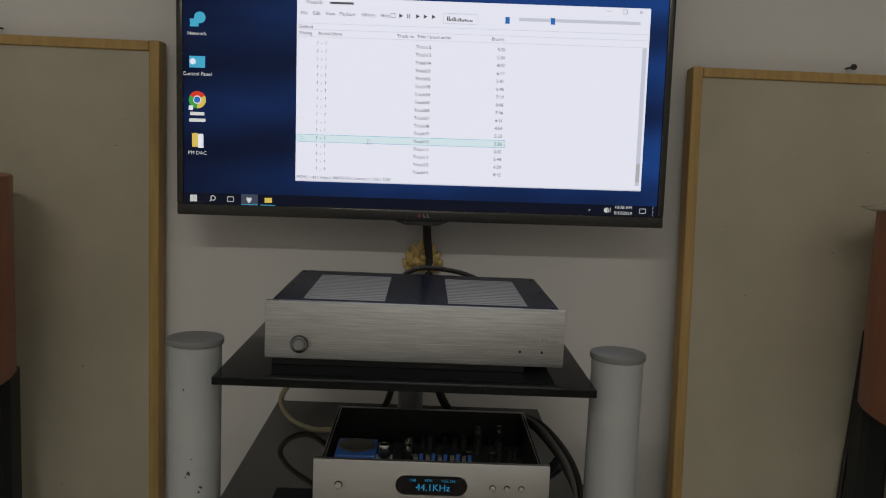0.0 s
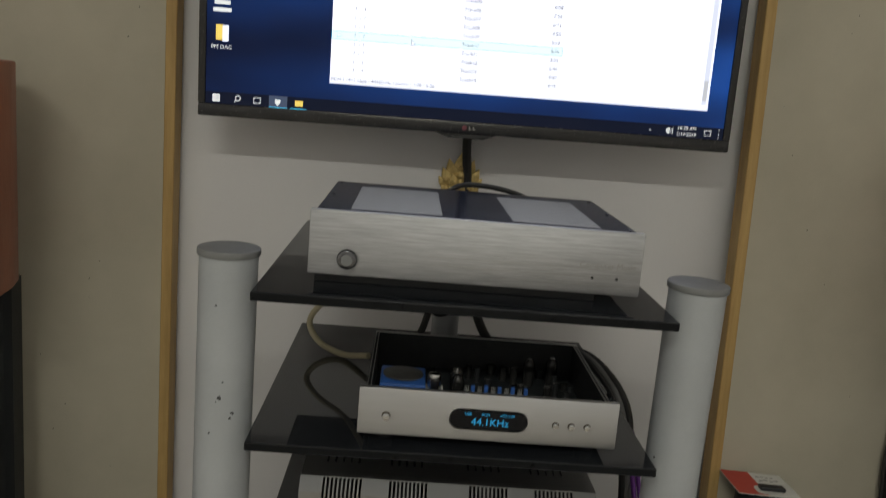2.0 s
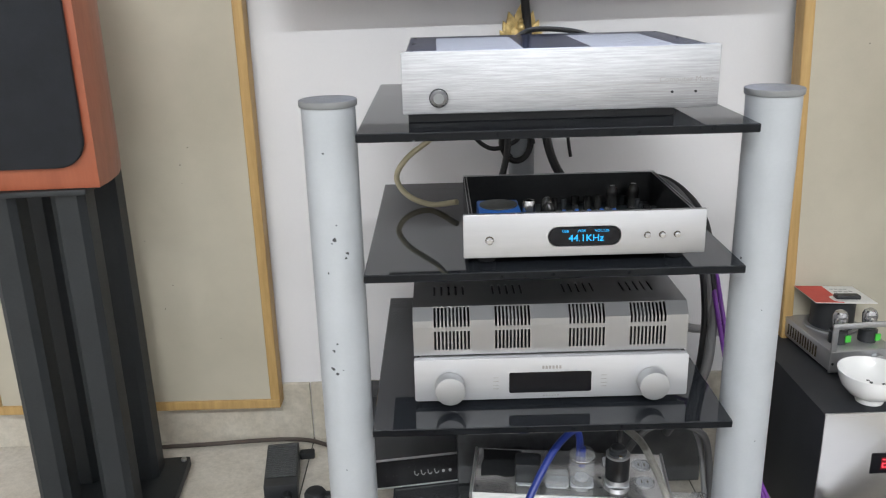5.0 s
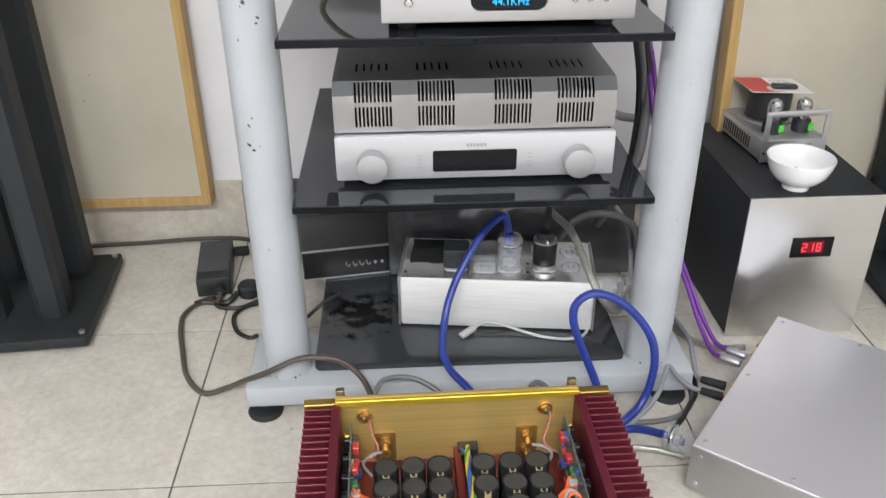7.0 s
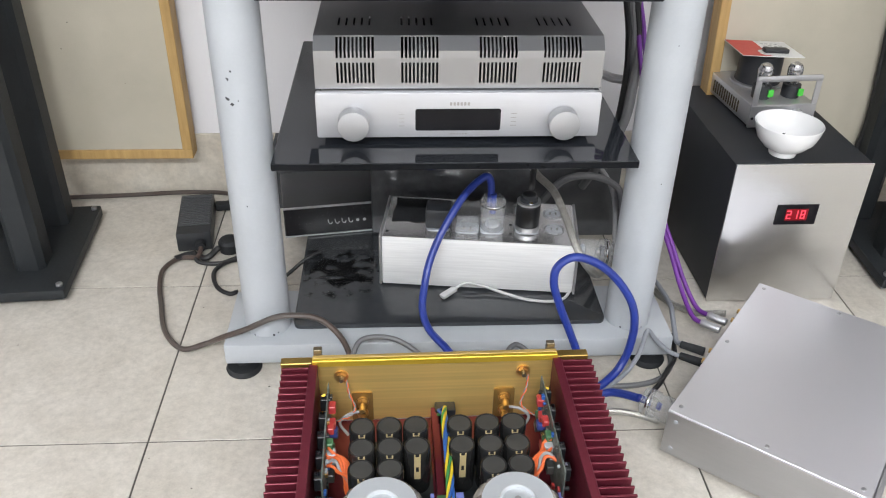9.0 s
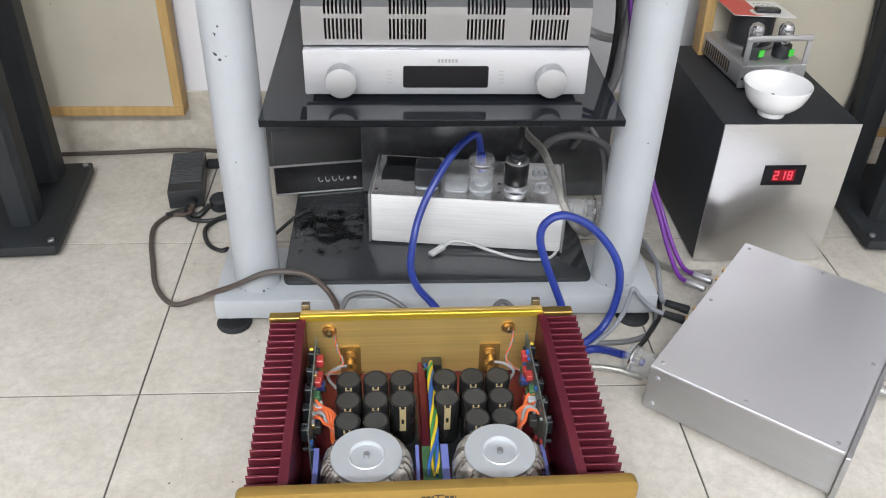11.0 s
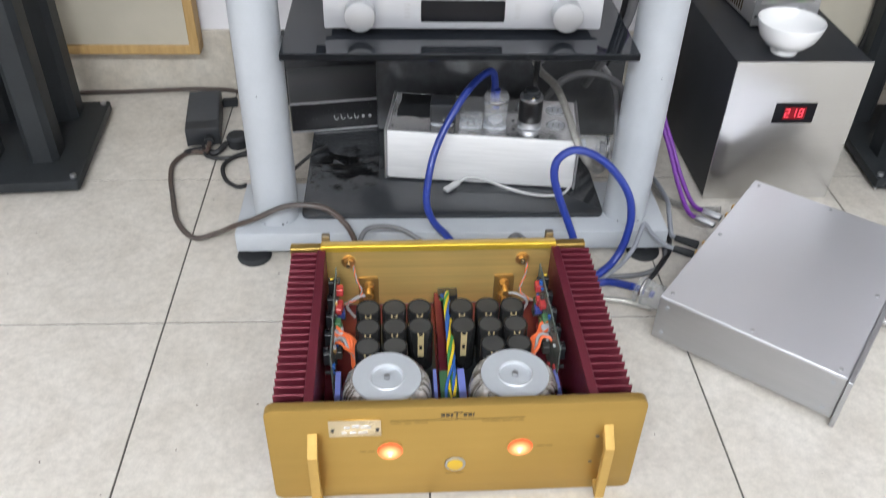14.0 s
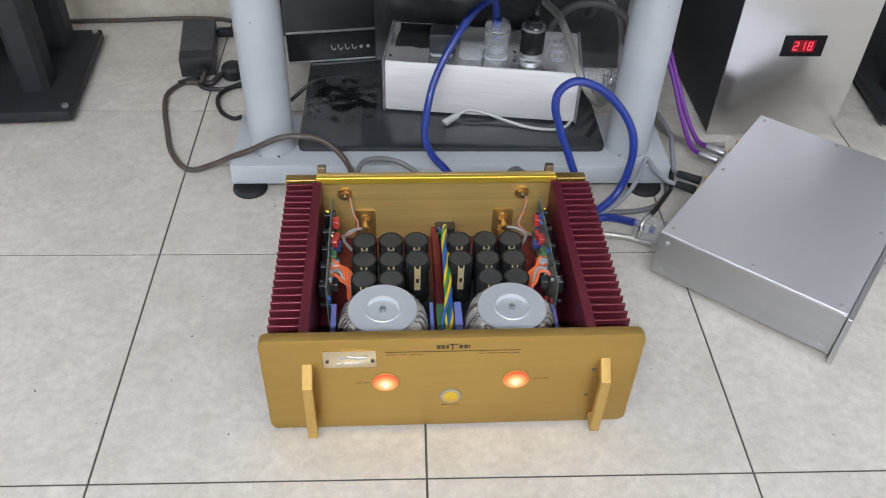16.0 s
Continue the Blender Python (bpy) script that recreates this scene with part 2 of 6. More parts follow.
FINEINK = material("brown_fine_print", (0.20, 0.125, 0.035), 0.6, 0.3, vary=0.1)
GREYINK = material("grey_print", (0.36, 0.36, 0.36), 0.6, vary=0.1)
SMEAR = material("black_smear", (0.004, 0.004, 0.004), 0.5, vary=0.3, specular=0.1)


def ragged(m, centre, reach, scale, edge):
    """Leaves the material only in ragged blots that thin out away from the centre."""
    nt = m.node_tree
    N, L = nt.nodes.new, nt.links.new
    co, no, ds, sub, mr = N("ShaderNodeTexCoord"), N("ShaderNodeTexNoise"), N("ShaderNodeVectorMath"), N("ShaderNodeMath"), N("ShaderNodeMapRange")
    no.inputs["Scale"].default_value, no.inputs["Detail"].default_value = scale, 5
    L(co.outputs["Object"], no.inputs["Vector"])
    ds.operation = "DISTANCE"
    ds.inputs[1].default_value = centre
    L(co.outputs["Object"], ds.inputs[0])
    sc = N("ShaderNodeMath")
    sc.operation, sc.inputs[1].default_value = "MULTIPLY", 0.28 / reach
    L(ds.outputs["Value"], sc.inputs[0])
    sub.operation = "SUBTRACT"
    L(no.outputs["Fac"], sub.inputs[0])
    L(sc.outputs[0], sub.inputs[1])
    mr.inputs["From Min"].default_value, mr.inputs["From Max"].default_value, mr.inputs["To Max"].default_value = edge, edge + 0.09, 0.7
    L(sub.outputs[0], mr.inputs["Value"])
    tr, mx = N("ShaderNodeBsdfTransparent"), N("ShaderNodeMixShader")
    L(mr.outputs[0], mx.inputs[0])
    L(tr.outputs[0], mx.inputs[1])
    L(nt.nodes["Principled BSDF"].outputs[0], mx.inputs[2])
    L(mx.outputs[0], nt.nodes["Material Output"].inputs[0])


ragged(SMEAR, (-0.128 - 0.06, 0.735 - 0.60, 0.0673), 0.085, 48.0, 0.31)
DISPLAYBLACK = material("display_window", (0.007, 0.007, 0.009), 0.2, vary=0.1, rough_vary=0.03, specular=0.2)
TRBLUE = material("blue_transformer_potting", (0.03, 0.12, 0.42), 0.4, vary=0.08)
SCREEN_GAIN = 2.65
S_WHITE = glow("screen_white", (0.80, 0.86, 1.13), 1.0 * SCREEN_GAIN)
S_GREY = glow("screen_grey", (0.59, 0.65, 0.88), 0.95 * SCREEN_GAIN)
S_HILITE = glow("screen_highlight", (0.68, 0.865, 1.08), 0.97 * SCREEN_GAIN)
S_BLUE = glow("screen_blue", (0.02, 0.17, 0.62), 0.9 * SCREEN_GAIN)
S_TASK = glow("screen_taskbar", (0.0025, 0.005, 0.018), 0.9 * SCREEN_GAIN)
S_TASKLIT = glow("screen_taskbar_lit", (0.05, 0.07, 0.13), 0.9 * SCREEN_GAIN)
S_TEXT = glow("screen_dark_text", (0.11, 0.11, 0.145), 0.8 * SCREEN_GAIN)
S_PALETEXT = glow("screen_light_text", (0.75, 0.80, 0.9), 0.9 * SCREEN_GAIN)
S_CYAN = glow("screen_cyan", (0.05, 0.45, 0.80), 0.9 * SCREEN_GAIN)
S_RED = glow("screen_red", (0.75, 0.05, 0.03), 0.9 * SCREEN_GAIN)
S_GREEN = glow("screen_green", (0.04, 0.40, 0.08), 0.9 * SCREEN_GAIN)
S_YELLOW = glow("screen_yellow", (0.80, 0.60, 0.15), 0.9 * SCREEN_GAIN)
OLED = glow("display_cyan", (0.02, 0.40, 0.85), 1.35)
LEDRED = glow("led_red", (1.0, 0.06, 0.09), 1.2)
LEDDIM = glow("led_dim_red", (0.30, 0.006, 0.012), 0.5)


def lamp_face(name, centre):
    """A lit amber lens: white-hot low in the middle, orange and red towards the rim."""
    m = glow(name, (1.0, 0.3, 0.1), 1.3)
    nt = m.node_tree
    co, ds, mr, rp = nt.nodes.new("ShaderNodeTexCoord"), nt.nodes.new("ShaderNodeVectorMath"), nt.nodes.new("ShaderNodeMapRange"), nt.nodes.new("ShaderNodeValToRGB")
    ds.operation, ds.inputs[1].default_value = "DISTANCE", centre
    nt.links.new(co.outputs["Object"], ds.inputs[0])
    mr.inputs["From Max"].default_value = 0.0185
    nt.links.new(ds.outputs["Value"], mr.inputs["Value"])
    nt.links.new(mr.outputs[0], rp.inputs[0])
    ramp = rp.color_ramp
    ramp.elements[0].position, ramp.elements[0].color = 0.10, (1.0, 0.74, 0.42, 1)
    ramp.elements[1].position, ramp.elements[1].color = 1.0, (0.62, 0.055, 0.012, 1)
    for at, colour in ((0.28, (1.0, 0.48, 0.19, 1)), (0.55, (0.95, 0.24, 0.075, 1)), (0.80, (0.80, 0.11, 0.025, 1))):
        ramp.elements.new(at).color = colour
    nt.links.new(rp.outputs[0], nt.nodes["Principled BSDF"].inputs["Emission Color"])
    return m


LAMPYELLOW = material("amber_button", (0.62, 0.40, 0.03), 0.35, 0.3, vary=0.05)
TUBEGLOW = glow("tube_glow", (1.0, 0.98, 0.94), 6.0)


def screen_back():
    """Blue desktop picture, brighter to one side and below the middle."""
    m = glow("screen_desktop", (0.01, 0.05, 0.3), 0.9 * SCREEN_GAIN)
    nt = m.node_tree
    p = nt.nodes["Principled BSDF"]
    co, sep = nt.nodes.new("ShaderNodeTexCoord"), nt.nodes.new("ShaderNodeSeparateXYZ")
    nt.links.new(co.outputs["Object"], sep.inputs[0])
    no = nt.nodes.new("ShaderNodeTexNoise")
    no.inputs["Scale"].default_value = 3.0
    mp = nt.nodes.new("ShaderNodeMapping")
    mp.inputs["Scale"].default_value, mp.inputs["Rotation"].default_value = (1.0, 1, 2.4), (0, 0.25, 0)
    nt.links.new(co.outputs["Object"], mp.inputs[0])
    nt.links.new(mp.outputs[0], no.inputs["Vector"])
    mr = nt.nodes.new("ShaderNodeMapRange")
    mr.inputs["From Min"].default_value, mr.inputs["From Max"].default_value = -0.45, 0.45
    mr.inputs["To Min"].default_value, mr.inputs["To Max"].default_value = 0.15, 0.62
    nt.links.new(sep.outputs["X"], mr.inputs["Value"])
    beam = nt.nodes.new("ShaderNodeTexWave")
    beam.bands_direction = "Z"
    beam.inputs["Scale"].default_value, beam.inputs["Distortion"].default_value, beam.inputs["Detail"].default_value = 0.85, 2.2, 1.0
    nt.links.new(mp.outputs[0], beam.inputs["Vector"])
    soft_beam = nt.nodes.new("ShaderNodeMapRange")
    soft_beam.inputs["To Min"].default_value, soft_beam.inputs["To Max"].default_value = 0.45, 1.15
    nt.links.new(beam.outputs["Fac"], soft_beam.inputs["Value"])
    lit = nt.nodes.new("ShaderNodeMath")
    lit.operation = "MULTIPLY"
    nt.links.new(mr.outputs[0], lit.inputs[0])
    nt.links.new(soft_beam.outputs[0], lit.inputs[1])
    ad = nt.nodes.new("ShaderNodeMath")
    ad.operation = "MULTIPLY"
    nt.links.new(lit.outputs[0], ad.inputs[0])
    nt.links.new(no.outputs["Fac"], ad.inputs[1])
    rp = nt.nodes.new("ShaderNodeValToRGB")
    rp.color_ramp.elements[0].position, rp.color_ramp.elements[0].color = 0.03, (0.0010, 0.0035, 0.020, 1)
    rp.color_ramp.elements[1].position, rp.color_ramp.elements[1].color = 0.36, (0.0050, 0.050, 0.27, 1)
    nt.links.new(ad.outputs[0], rp.inputs[0])
    nt.links.new(rp.outputs[0], p.inputs["Emission Color"])
    return m


S_DESK = screen_back()


# ---- mesh helpers ----
def box(bm, x0, x1, y0, y1, z0, z1, bevel=0.0, seg=2):
    made = bmesh.ops.create_cube(bm, size=1, matrix=Matrix.Translation(((x0 + x1) / 2, (y0 + y1) / 2, (z0 + z1) / 2)) @ Matrix.Diagonal((x1 - x0, y1 - y0, z1 - z0, 1)))
    if bevel:
        edges = list({e for v in made["verts"] for e in v.link_edges})
        bmesh.ops.bevel(bm, geom=edges, offset=bevel, segments=seg, affect="EDGES", profile=0.5, clamp_overlap=True)
    return bm


def cyl(bm, base, r, h, axis="z", r2=None, n=32, bevel=0.0):
    """A cylinder or cone that starts at base and runs h along the axis."""
    turn = {"z": Matrix(), "y": pose(0, 0, 0, -90), "x": pose(0, 0, 0, 0, 90)}[axis]
    made = bmesh.ops.create_cone(bm, cap_ends=True, segments=n, radius1=r, radius2=r if r2 is None else r2, depth=abs(h),
                                 matrix=Matrix.Translation(base) @ turn @ pose(0, 0, h / 2))
    for f in {f for v in made["verts"] for f in v.link_faces}:
        f.smooth = len(f.verts) == 4
    if bevel:
        rim = [e for e in {e for v in made["verts"] for e in v.link_edges} if any(len(f.verts) > 4 for f in e.link_faces)]
        bmesh.ops.bevel(bm, geom=rim, offset=bevel, segments=2, affect="EDGES", profile=0.5)
    return bm


def lathe(bm, centre, rows, n=40):
    """A turned form: rows of (radius, height) round a vertical line."""
    rings = []
    for r, h in rows:
        rings.append([bm.verts.new((centre[0] + r * math.cos(2 * math.pi * i / n), centre[1] + r * math.sin(2 * math.pi * i / n), centre[2] + h)) for i in range(n)])
    for a, b in zip(rings, rings[1:]):
        for i in range(n):
            bm.faces.new((a[i], a[(i + 1) % n], b[(i + 1) % n], b[i])).smooth = True
    for ring, flip in ((rings[0], True), (rings[-1], False)):
        bm.faces.new(ring[::-1] if flip else ring)
    return bm


def flat_patch(x0, x1, y0, y1, z):
    bm = bmesh.new()
    bm.faces.new([bm.verts.new(q) for q in ((x0, y0, z), (x1, y0, z), (x1, y1, z), (x0, y1, z))])
    return bm


def prism(bm, outline, lo, hi, axis="z", bevel=0.0):
    """An outline of 2D points, extruded from lo to hi along the axis."""
    put = {"z": lambda a, b, c: (a, b, c), "y": lambda a, b, c: (a, c, b), "x": lambda a, b, c: (c, a, b)}[axis]
    low, top = [bm.verts.new(put(a, b, lo)) for a, b in outline], [bm.verts.new(put(a, b, hi)) for a, b in outline]
    n = len(outline)
    faces = [bm.faces.new(low[::-1]), bm.faces.new(top)] + [bm.faces.new((low[i], low[(i + 1) % n], top[(i + 1) % n], top[i])) for i in range(n)]
    bmesh.ops.recalc_face_normals(bm, faces=faces)
    if bevel:
        rim = list({e for f in faces[:2] for e in f.edges})
        bmesh.ops.bevel(bm, geom=rim, offset=bevel, segments=2, affect="EDGES", profile=0.5)
    return bm


def rounded(x0, x1, z0, z1, r, n=6):
    """A rectangle's outline with round corners."""
    pts = []
    for cx, cz, a0 in ((x1 - r, z1 - r, 0), (x0 + r, z1 - r, 90), (x0 + r, z0 + r, 180), (x1 - r, z0 + r, 270)):
        pts += [(cx + r * math.cos(radians(a0 + 90 * i / n)), cz + r * math.sin(radians(a0 + 90 * i / n))) for i in range(n + 1)]
    return pts


def smooth_line(points, steps=10):
    """A Catmull-Rom line through the points."""
    p = [Vector(q) for q in points]
    p = [2 * p[0] - p[1]] + p + [2 * p[-1] - p[-2]]
    out = []
    for i in range(1, len(p) - 2):
        for k in range(steps):
            t = k / steps
            out.append(0.5 * (2 * p[i] + (p[i + 1] - p[i - 1]) * t + (2 * p[i - 1] - 5 * p[i] + 4 * p[i + 1] - p[i + 2]) * t * t
                              + (3 * p[i] - p[i - 1] - 3 * p[i + 1] + p[i + 2]) * t ** 3))
    return out + [p[-2]]


def sweep(bm, points, r, n=10, steps=10, twist=0.0, offset=0.0, phase=0.0):
    """A round cable along the points; with an offset it winds round them."""
    line = smooth_line(points, steps)
    ring, up = [], Vector((0.13, 0.21, 0.97)).normalized()
    for i, c in enumerate(line):
        d = (line[min(i + 1, len(line) - 1)] - line[max(i - 1, 0)]).normalized()
        a = up - d * up.dot(d)
        a = a.normalized() if a.length > 1e-4 else d.orthogonal().normalized()
        up = a
        b = d.cross(a)
        if offset:
            w = phase + twist * i
            c = c + offset * (a * math.cos(w) + b * math.sin(w))
        ring.append([bm.verts.new(c + r * (a * math.cos(2 * math.pi * k / n) + b * math.sin(2 * math.pi * k / n))) for k in range(n)])
    for s, e in zip(ring, ring[1:]):
        for k in range(n):
            bm.faces.new((s[k], s[(k + 1) % n], e[(k + 1) % n], e[k])).smooth = True
    bm.faces.new(ring[0][::-1])
    bm.faces.new(ring[-1])
    return bm


def lettering(bm, text, x, z, size, y, align="LEFT", depth=0.0):
    """Text in the built-in font, upright in the plane y, facing -y."""
    cu = bpy.data.curves.new("text", "FONT")
    cu.body, cu.size, cu.align_x, cu.align_y, cu.resolution_u = text, size, align, "CENTER", 2
    cu.extrude = depth
    ob = bpy.data.objects.new("text", cu)
    scene.collection.objects.link(ob)
    bpy.context.view_layer.update()
    me = bpy.data.meshes.new_from_object(ob.evaluated_get(bpy.context.evaluated_depsgraph_get()))
    me.transform(Matrix.Translation((x, y, z)) @ pose(0, 0, 0, 90))
    bm.from_mesh(me)
    bpy.data.objects.remove(ob)
    bpy.data.curves.remove(cu)
    bpy.data.meshes.remove(me)
    return bm


def flat(bm, x0, x1, z0, z1, y):
    """An upright rectangle that faces -y."""
    bm.faces.new([bm.verts.new(q) for q in ((x0, y, z0), (x1, y, z0), (x1, y, z1), (x0, y, z1))])
    return bm


def mesh_of(name, bm, mat):
    me = bpy.data.meshes.new(name)
    bm.to_mesh(me)
    bm.free()
    me.set_sharp_from_angle(angle=radians(32))
    for m in mat if isinstance(mat, (list, tuple)) else (mat,):
        me.materials.append(m)
    return me


def solid(name, bm, mat, label, category, group="", kind="", at=None):
    """A thing of one mesh; at: its base, in the frame in which the mesh was drawn."""
    if at is not None:
        bm.transform(Matrix.Translation([-c for c in at]))
    ob = new(name, mesh_of(name, bm, mat))
    if at is not None:
        ob.location = at
    return tagged(ob, label, category, group, kind)


def thing(name, m, label, category, group="", kind=""):
    """An empty at a thing's base, which holds its parts."""
    ob = new(name)
    ob.matrix_world = m
    ob.empty_display_size = 0.05
    return tagged(ob, label, category, group, kind)


def part(name, bm, mat, parent, label=""):
    """A mesh under a thing or part, drawn in the thing's own frame."""
    ob = new(name, mesh_of(name, bm, mat))
    ob.parent = parent
    return tagged(ob, label)


def B():
    return bmesh.new()


# ---- the room ----
WALL_Y = 1.175
solid("wall_north", box(B(), -2.3, 2.3, WALL_Y, WALL_Y + 0.15, 0, 3.0), WALL, "white painted plaster wall behind the stereo rack", "wall", kind="structure")
solid("wall_south", box(B(), -2.3, 2.3, -6.15, -6.0, 0, 3.0), WALL, "white painted wall at the end of the room", "wall", kind="structure")
solid("wall_west", box(B(), -2.45, -2.3, -6.15, WALL_Y + 0.15, 0, 3.0), WALL, "white painted side wall of the room", "wall", kind="structure")
solid("wall_east", box(B(), 2.3, 2.45, -6.15, WALL_Y + 0.15, 0, 3.0), WALL, "white painted side wall of the room", "wall", kind="structure")
solid("ceiling", box(B(), -2.45, 2.45, -6.15, WALL_Y + 0.15, 3.0, 3.1), CEIL, "plain white painted ceiling", "ceiling", kind="structure")
skirt = thing("baseboard", pose(0, WALL_Y, 0), "beige stone tile skirting along the wall", "skirting", kind="structure")
for k in range(-6, 6):
    part("skirting_tile", box(B(), k * 0.4 + 0.0045, k * 0.4 + 0.4025, -0.008, -0.0005, 0.0, 0.142, 0.0015, 1), STONE, skirt)


# ---- acoustic boards on the wall ----
def board(name, m, w, h, label):
    t = thing(name, m, label, "acoustic board", "acoustic boards")
    d, f = 0.042, 0.020
    part("fabric", box(B(), f - 0.004, w - f + 0.004, 0.006, d - 0.004, f - 0.004, h - f + 0.004, 0.002, 1), FABRIC, t, "beige woven fabric face")
    for n, q in (("frame_bar", (0, f, f, h)), ("frame_bar", (w - f, w, f, h)), ("frame_bar", (0, w, 0, f)), ("frame_bar", (f + 0.0005, w - f - 0.0005, h - f, h - 0.001))):
        part(n, box(B(), q[0], q[1], 0, d, q[2], q[3], 0.0015, 1), WOOD, t, "light pine frame strip")
    rnd = random.Random(3)
    for _ in range(24):
        x, z, r = rnd.uniform(0.05, w - 0.05), rnd.uniform(0.06, h - 0.05), rnd.uniform(0.0005, 0.0014)
        part("stain", cyl(B(), (x, 0.0064, z), r, -0.0006, "y", n=7), CHIP, t)
    return t


left_board = board("acoustic_board", pose(-1.087, 1.122, 0.106), 0.63, 1.205, "beige fabric board in a pine frame hung upright on the wall")
right_board = board("acoustic_board", pose(0.592, 1.018, 0.106, -4.7), 0.63, 1.205, "beige fabric board in a pine frame leaning on the wall")
for x, z in ((-0.786, 1.327), (0.924, 1.322)):
    nail = B()
    cyl(nail, (x, WALL_Y + 0.001, z), 0.0022, -0.03, "y", n=10)
    cyl(nail, (x, WALL_Y - 0.029, z), 0.006, -0.004, "y", n=14)
    solid("wall_nail", nail, DARK, "dark round-headed nail in the wall above the board", "nail", "wall nails", at=(x, WALL_Y, z))


# ---- ceiling lamp ----
for tx0, ty0, tz0, watts in TUBES:
    lamp = thing("ceiling_lamp", pose(tx0, ty0, tz0), "long white fluorescent batten lamp on the ceiling", "ceiling lamp", "ceiling lamps")
    part("housing", box(B(), -0.8, 0.8, -0.04, 0.04, -0.09, 0.0, 0.006), WHITEPL, lamp, "white metal batten")
    part("lamp_tube", cyl(B(), (-0.75, 0, -0.11), 0.014, 1.5, "x", n=20), TUBEGLOW, lamp, "glowing white tube")


# ---- television ----
tv = thing("television", pose(0.068, 1.02, 0.9865, 0, -0.6, 0), "large black flat-screen television on the wall showing a playlist", "television")
TW, TH = 0.459, 0.535
part("back_case", box(B(), -TW + 0.006, TW - 0.006, 0.0065, 0.05, 0.006, TH - 0.006, 0.008), BEZEL, tv)
bz = B()
box(bz, -TW, TW, 0, 0.012, 0, 0.0215, 0.003)
box(bz, -TW, TW, 0, 0.012, TH - 0.0125, TH, 0.003)
box(bz, -TW, -TW + 0.0125, 0.0003, 0.0117, 0.021, TH - 0.012, 0.002)
box(bz, TW - 0.0125, TW, 0.0003, 0.0117, 0.021, TH - 0.012, 0.002)
part("bezel", bz, BEZEL, tv, "glossy black bezel")
part("lip", prism(B(), [(-0.055, 0.001), (-0.03, -0.008), (0.03, -0.008), (0.055, 0.001)], 0.004, 0.016, "y"), BEZEL, tv)
lg = B()
cyl(lg, (-0.004, -0.0002, 0.0105), 0.0042, -0.0006, "y", n=18)
part("badge", lg, material("badge_red", (0.16, 0.03, 0.05), 0.5), tv, "small round red badge")
bd = B()
for x in (0.0035, 0.0105):
    box(bd, x, x + 0.0015, -0.0006, 0.0002, 0.0075, 0.0135)
    box(bd, x, x + 0.005, -0.0006, 0.0002, 0.0075, 0.009)
part("badge_mark", bd, GREYINK, tv, "grey badge bars")
part("wall_bracket", box(B(), -0.12, 0.12, 0.05, 0.154, 0.18, 0.38, 0.004), DARK, tv, "black wall bracket")

part("screen", flat(B(), -TW + 0.012, TW - 0.012, 0.021, TH - 0.012, 0.0045), S_DESK, tv, "lit screen with a dark blue desktop")
L1, L2, L3, L4 = 0.0038, 0.0032, 0.0026, 0.0020
part("taskbar", flat(B(), -TW + 0.012, TW - 0.012, 0.021, 0.0415, L1), S_TASK, tv)
win = part("window_sheet", flat(B(), -0.2385, 0.4135, 0.069, 0.406, L1), S_WHITE, tv, "white playlist window")
for q in ((-0.2385, 0.4135, 0.3475, 0.3482), (-0.2385, 0.4135, 0.3345, 0.3352), (-0.2385, 0.4135, 0.3585, 0.3592), (0.17, 0.395, 0.3755, 0.3815),
          (0.03, 0.094, 0.367, 0.3675), (0.03, 0.094, 0.384, 0.3845)):
    part("window_line", flat(B(), *q, L2), S_GREY, win)
part("highlight_bar", flat(B(), -0.2385, 0.1525, 0.1425, 0.1565, L2), S_HILITE, win, "pale blue highlighted row")
for q in ((0.1445, 0.1525, 0.370, 0.382), (0.2285, 0.2365, 0.371, 0.383)):
    part("slider_knob", flat(B(), *q, L3), S_BLUE, win, "blue slider knob")


def ring(bm, x0, x1, z0, z1, t, y):
    """A thin rectangular outline."""
    for q in ((x0, x1, z0, z0 + t), (x0, x1, z1 - t, z1), (x0, x0 + t, z0, z1), (x1 - t, x1, z0, z1)):
        flat(bm, *q, y)
    return bm


def tri(bm, y, *pts):
    bm.faces.new([bm.verts.new((a, y, b)) for a, b in pts])
    return bm


rows = ["Track12", "Track13", "Track14"] + ["Track%02d" % k for k in range(1, 15)]
times = "5:26 5:26 4:07 6:17 5:41 6:46 7:19 6:08 7:06 6:11 4:56 5:23 5:26 3:35 5:44 4:39 4:15".split()
for k, (a, b) in enumerate(zip(rows, times)):
    z = 0.3225 - 0.01444 * k
    part("row_text", lettering(B(), a, -0.019, z, 0.0086, L3), S_TEXT, win)
    part("row_text", lettering(B(), b, 0.147, z, 0.0086, L3, "RIGHT"), S_TEXT, win)
    part("row_text", lettering(B(), "?  -  ?", -0.201, z + 0.001, 0.0086, L3), S_TEXT, win)
for text, x, z in (("File", -0.231, 0.377), ("Edit", -0.209, 0.377), ("View", -0.186, 0.377), ("Playback", -0.161, 0.377), ("Library", -0.120, 0.377), ("Help", -0.085, 0.377),
                   ("Default", -0.234, 0.3525), ("Playing", -0.234, 0.341), ("Artist/album", -0.199, 0.341), ("Track no", -0.054, 0.341), ("Title / track artist", -0.017, 0.341),
                   ("Durati...", 0.121, 0.341), ("PCM | 1411 kbps | 44100 Hz | stereo | 1:26 / 5:26", -0.236, 0.0765), ("Track10", -0.222, 0.3965), ("x", 0.393, 0.399)):
    part("window_text", lettering(B(), text, x, z, 0.0087, L3), S_TEXT, win)
part("title_bar_mark", flat(B(), -0.178, -0.135, 0.3945, 0.3985, L3), S_TEXT, win)
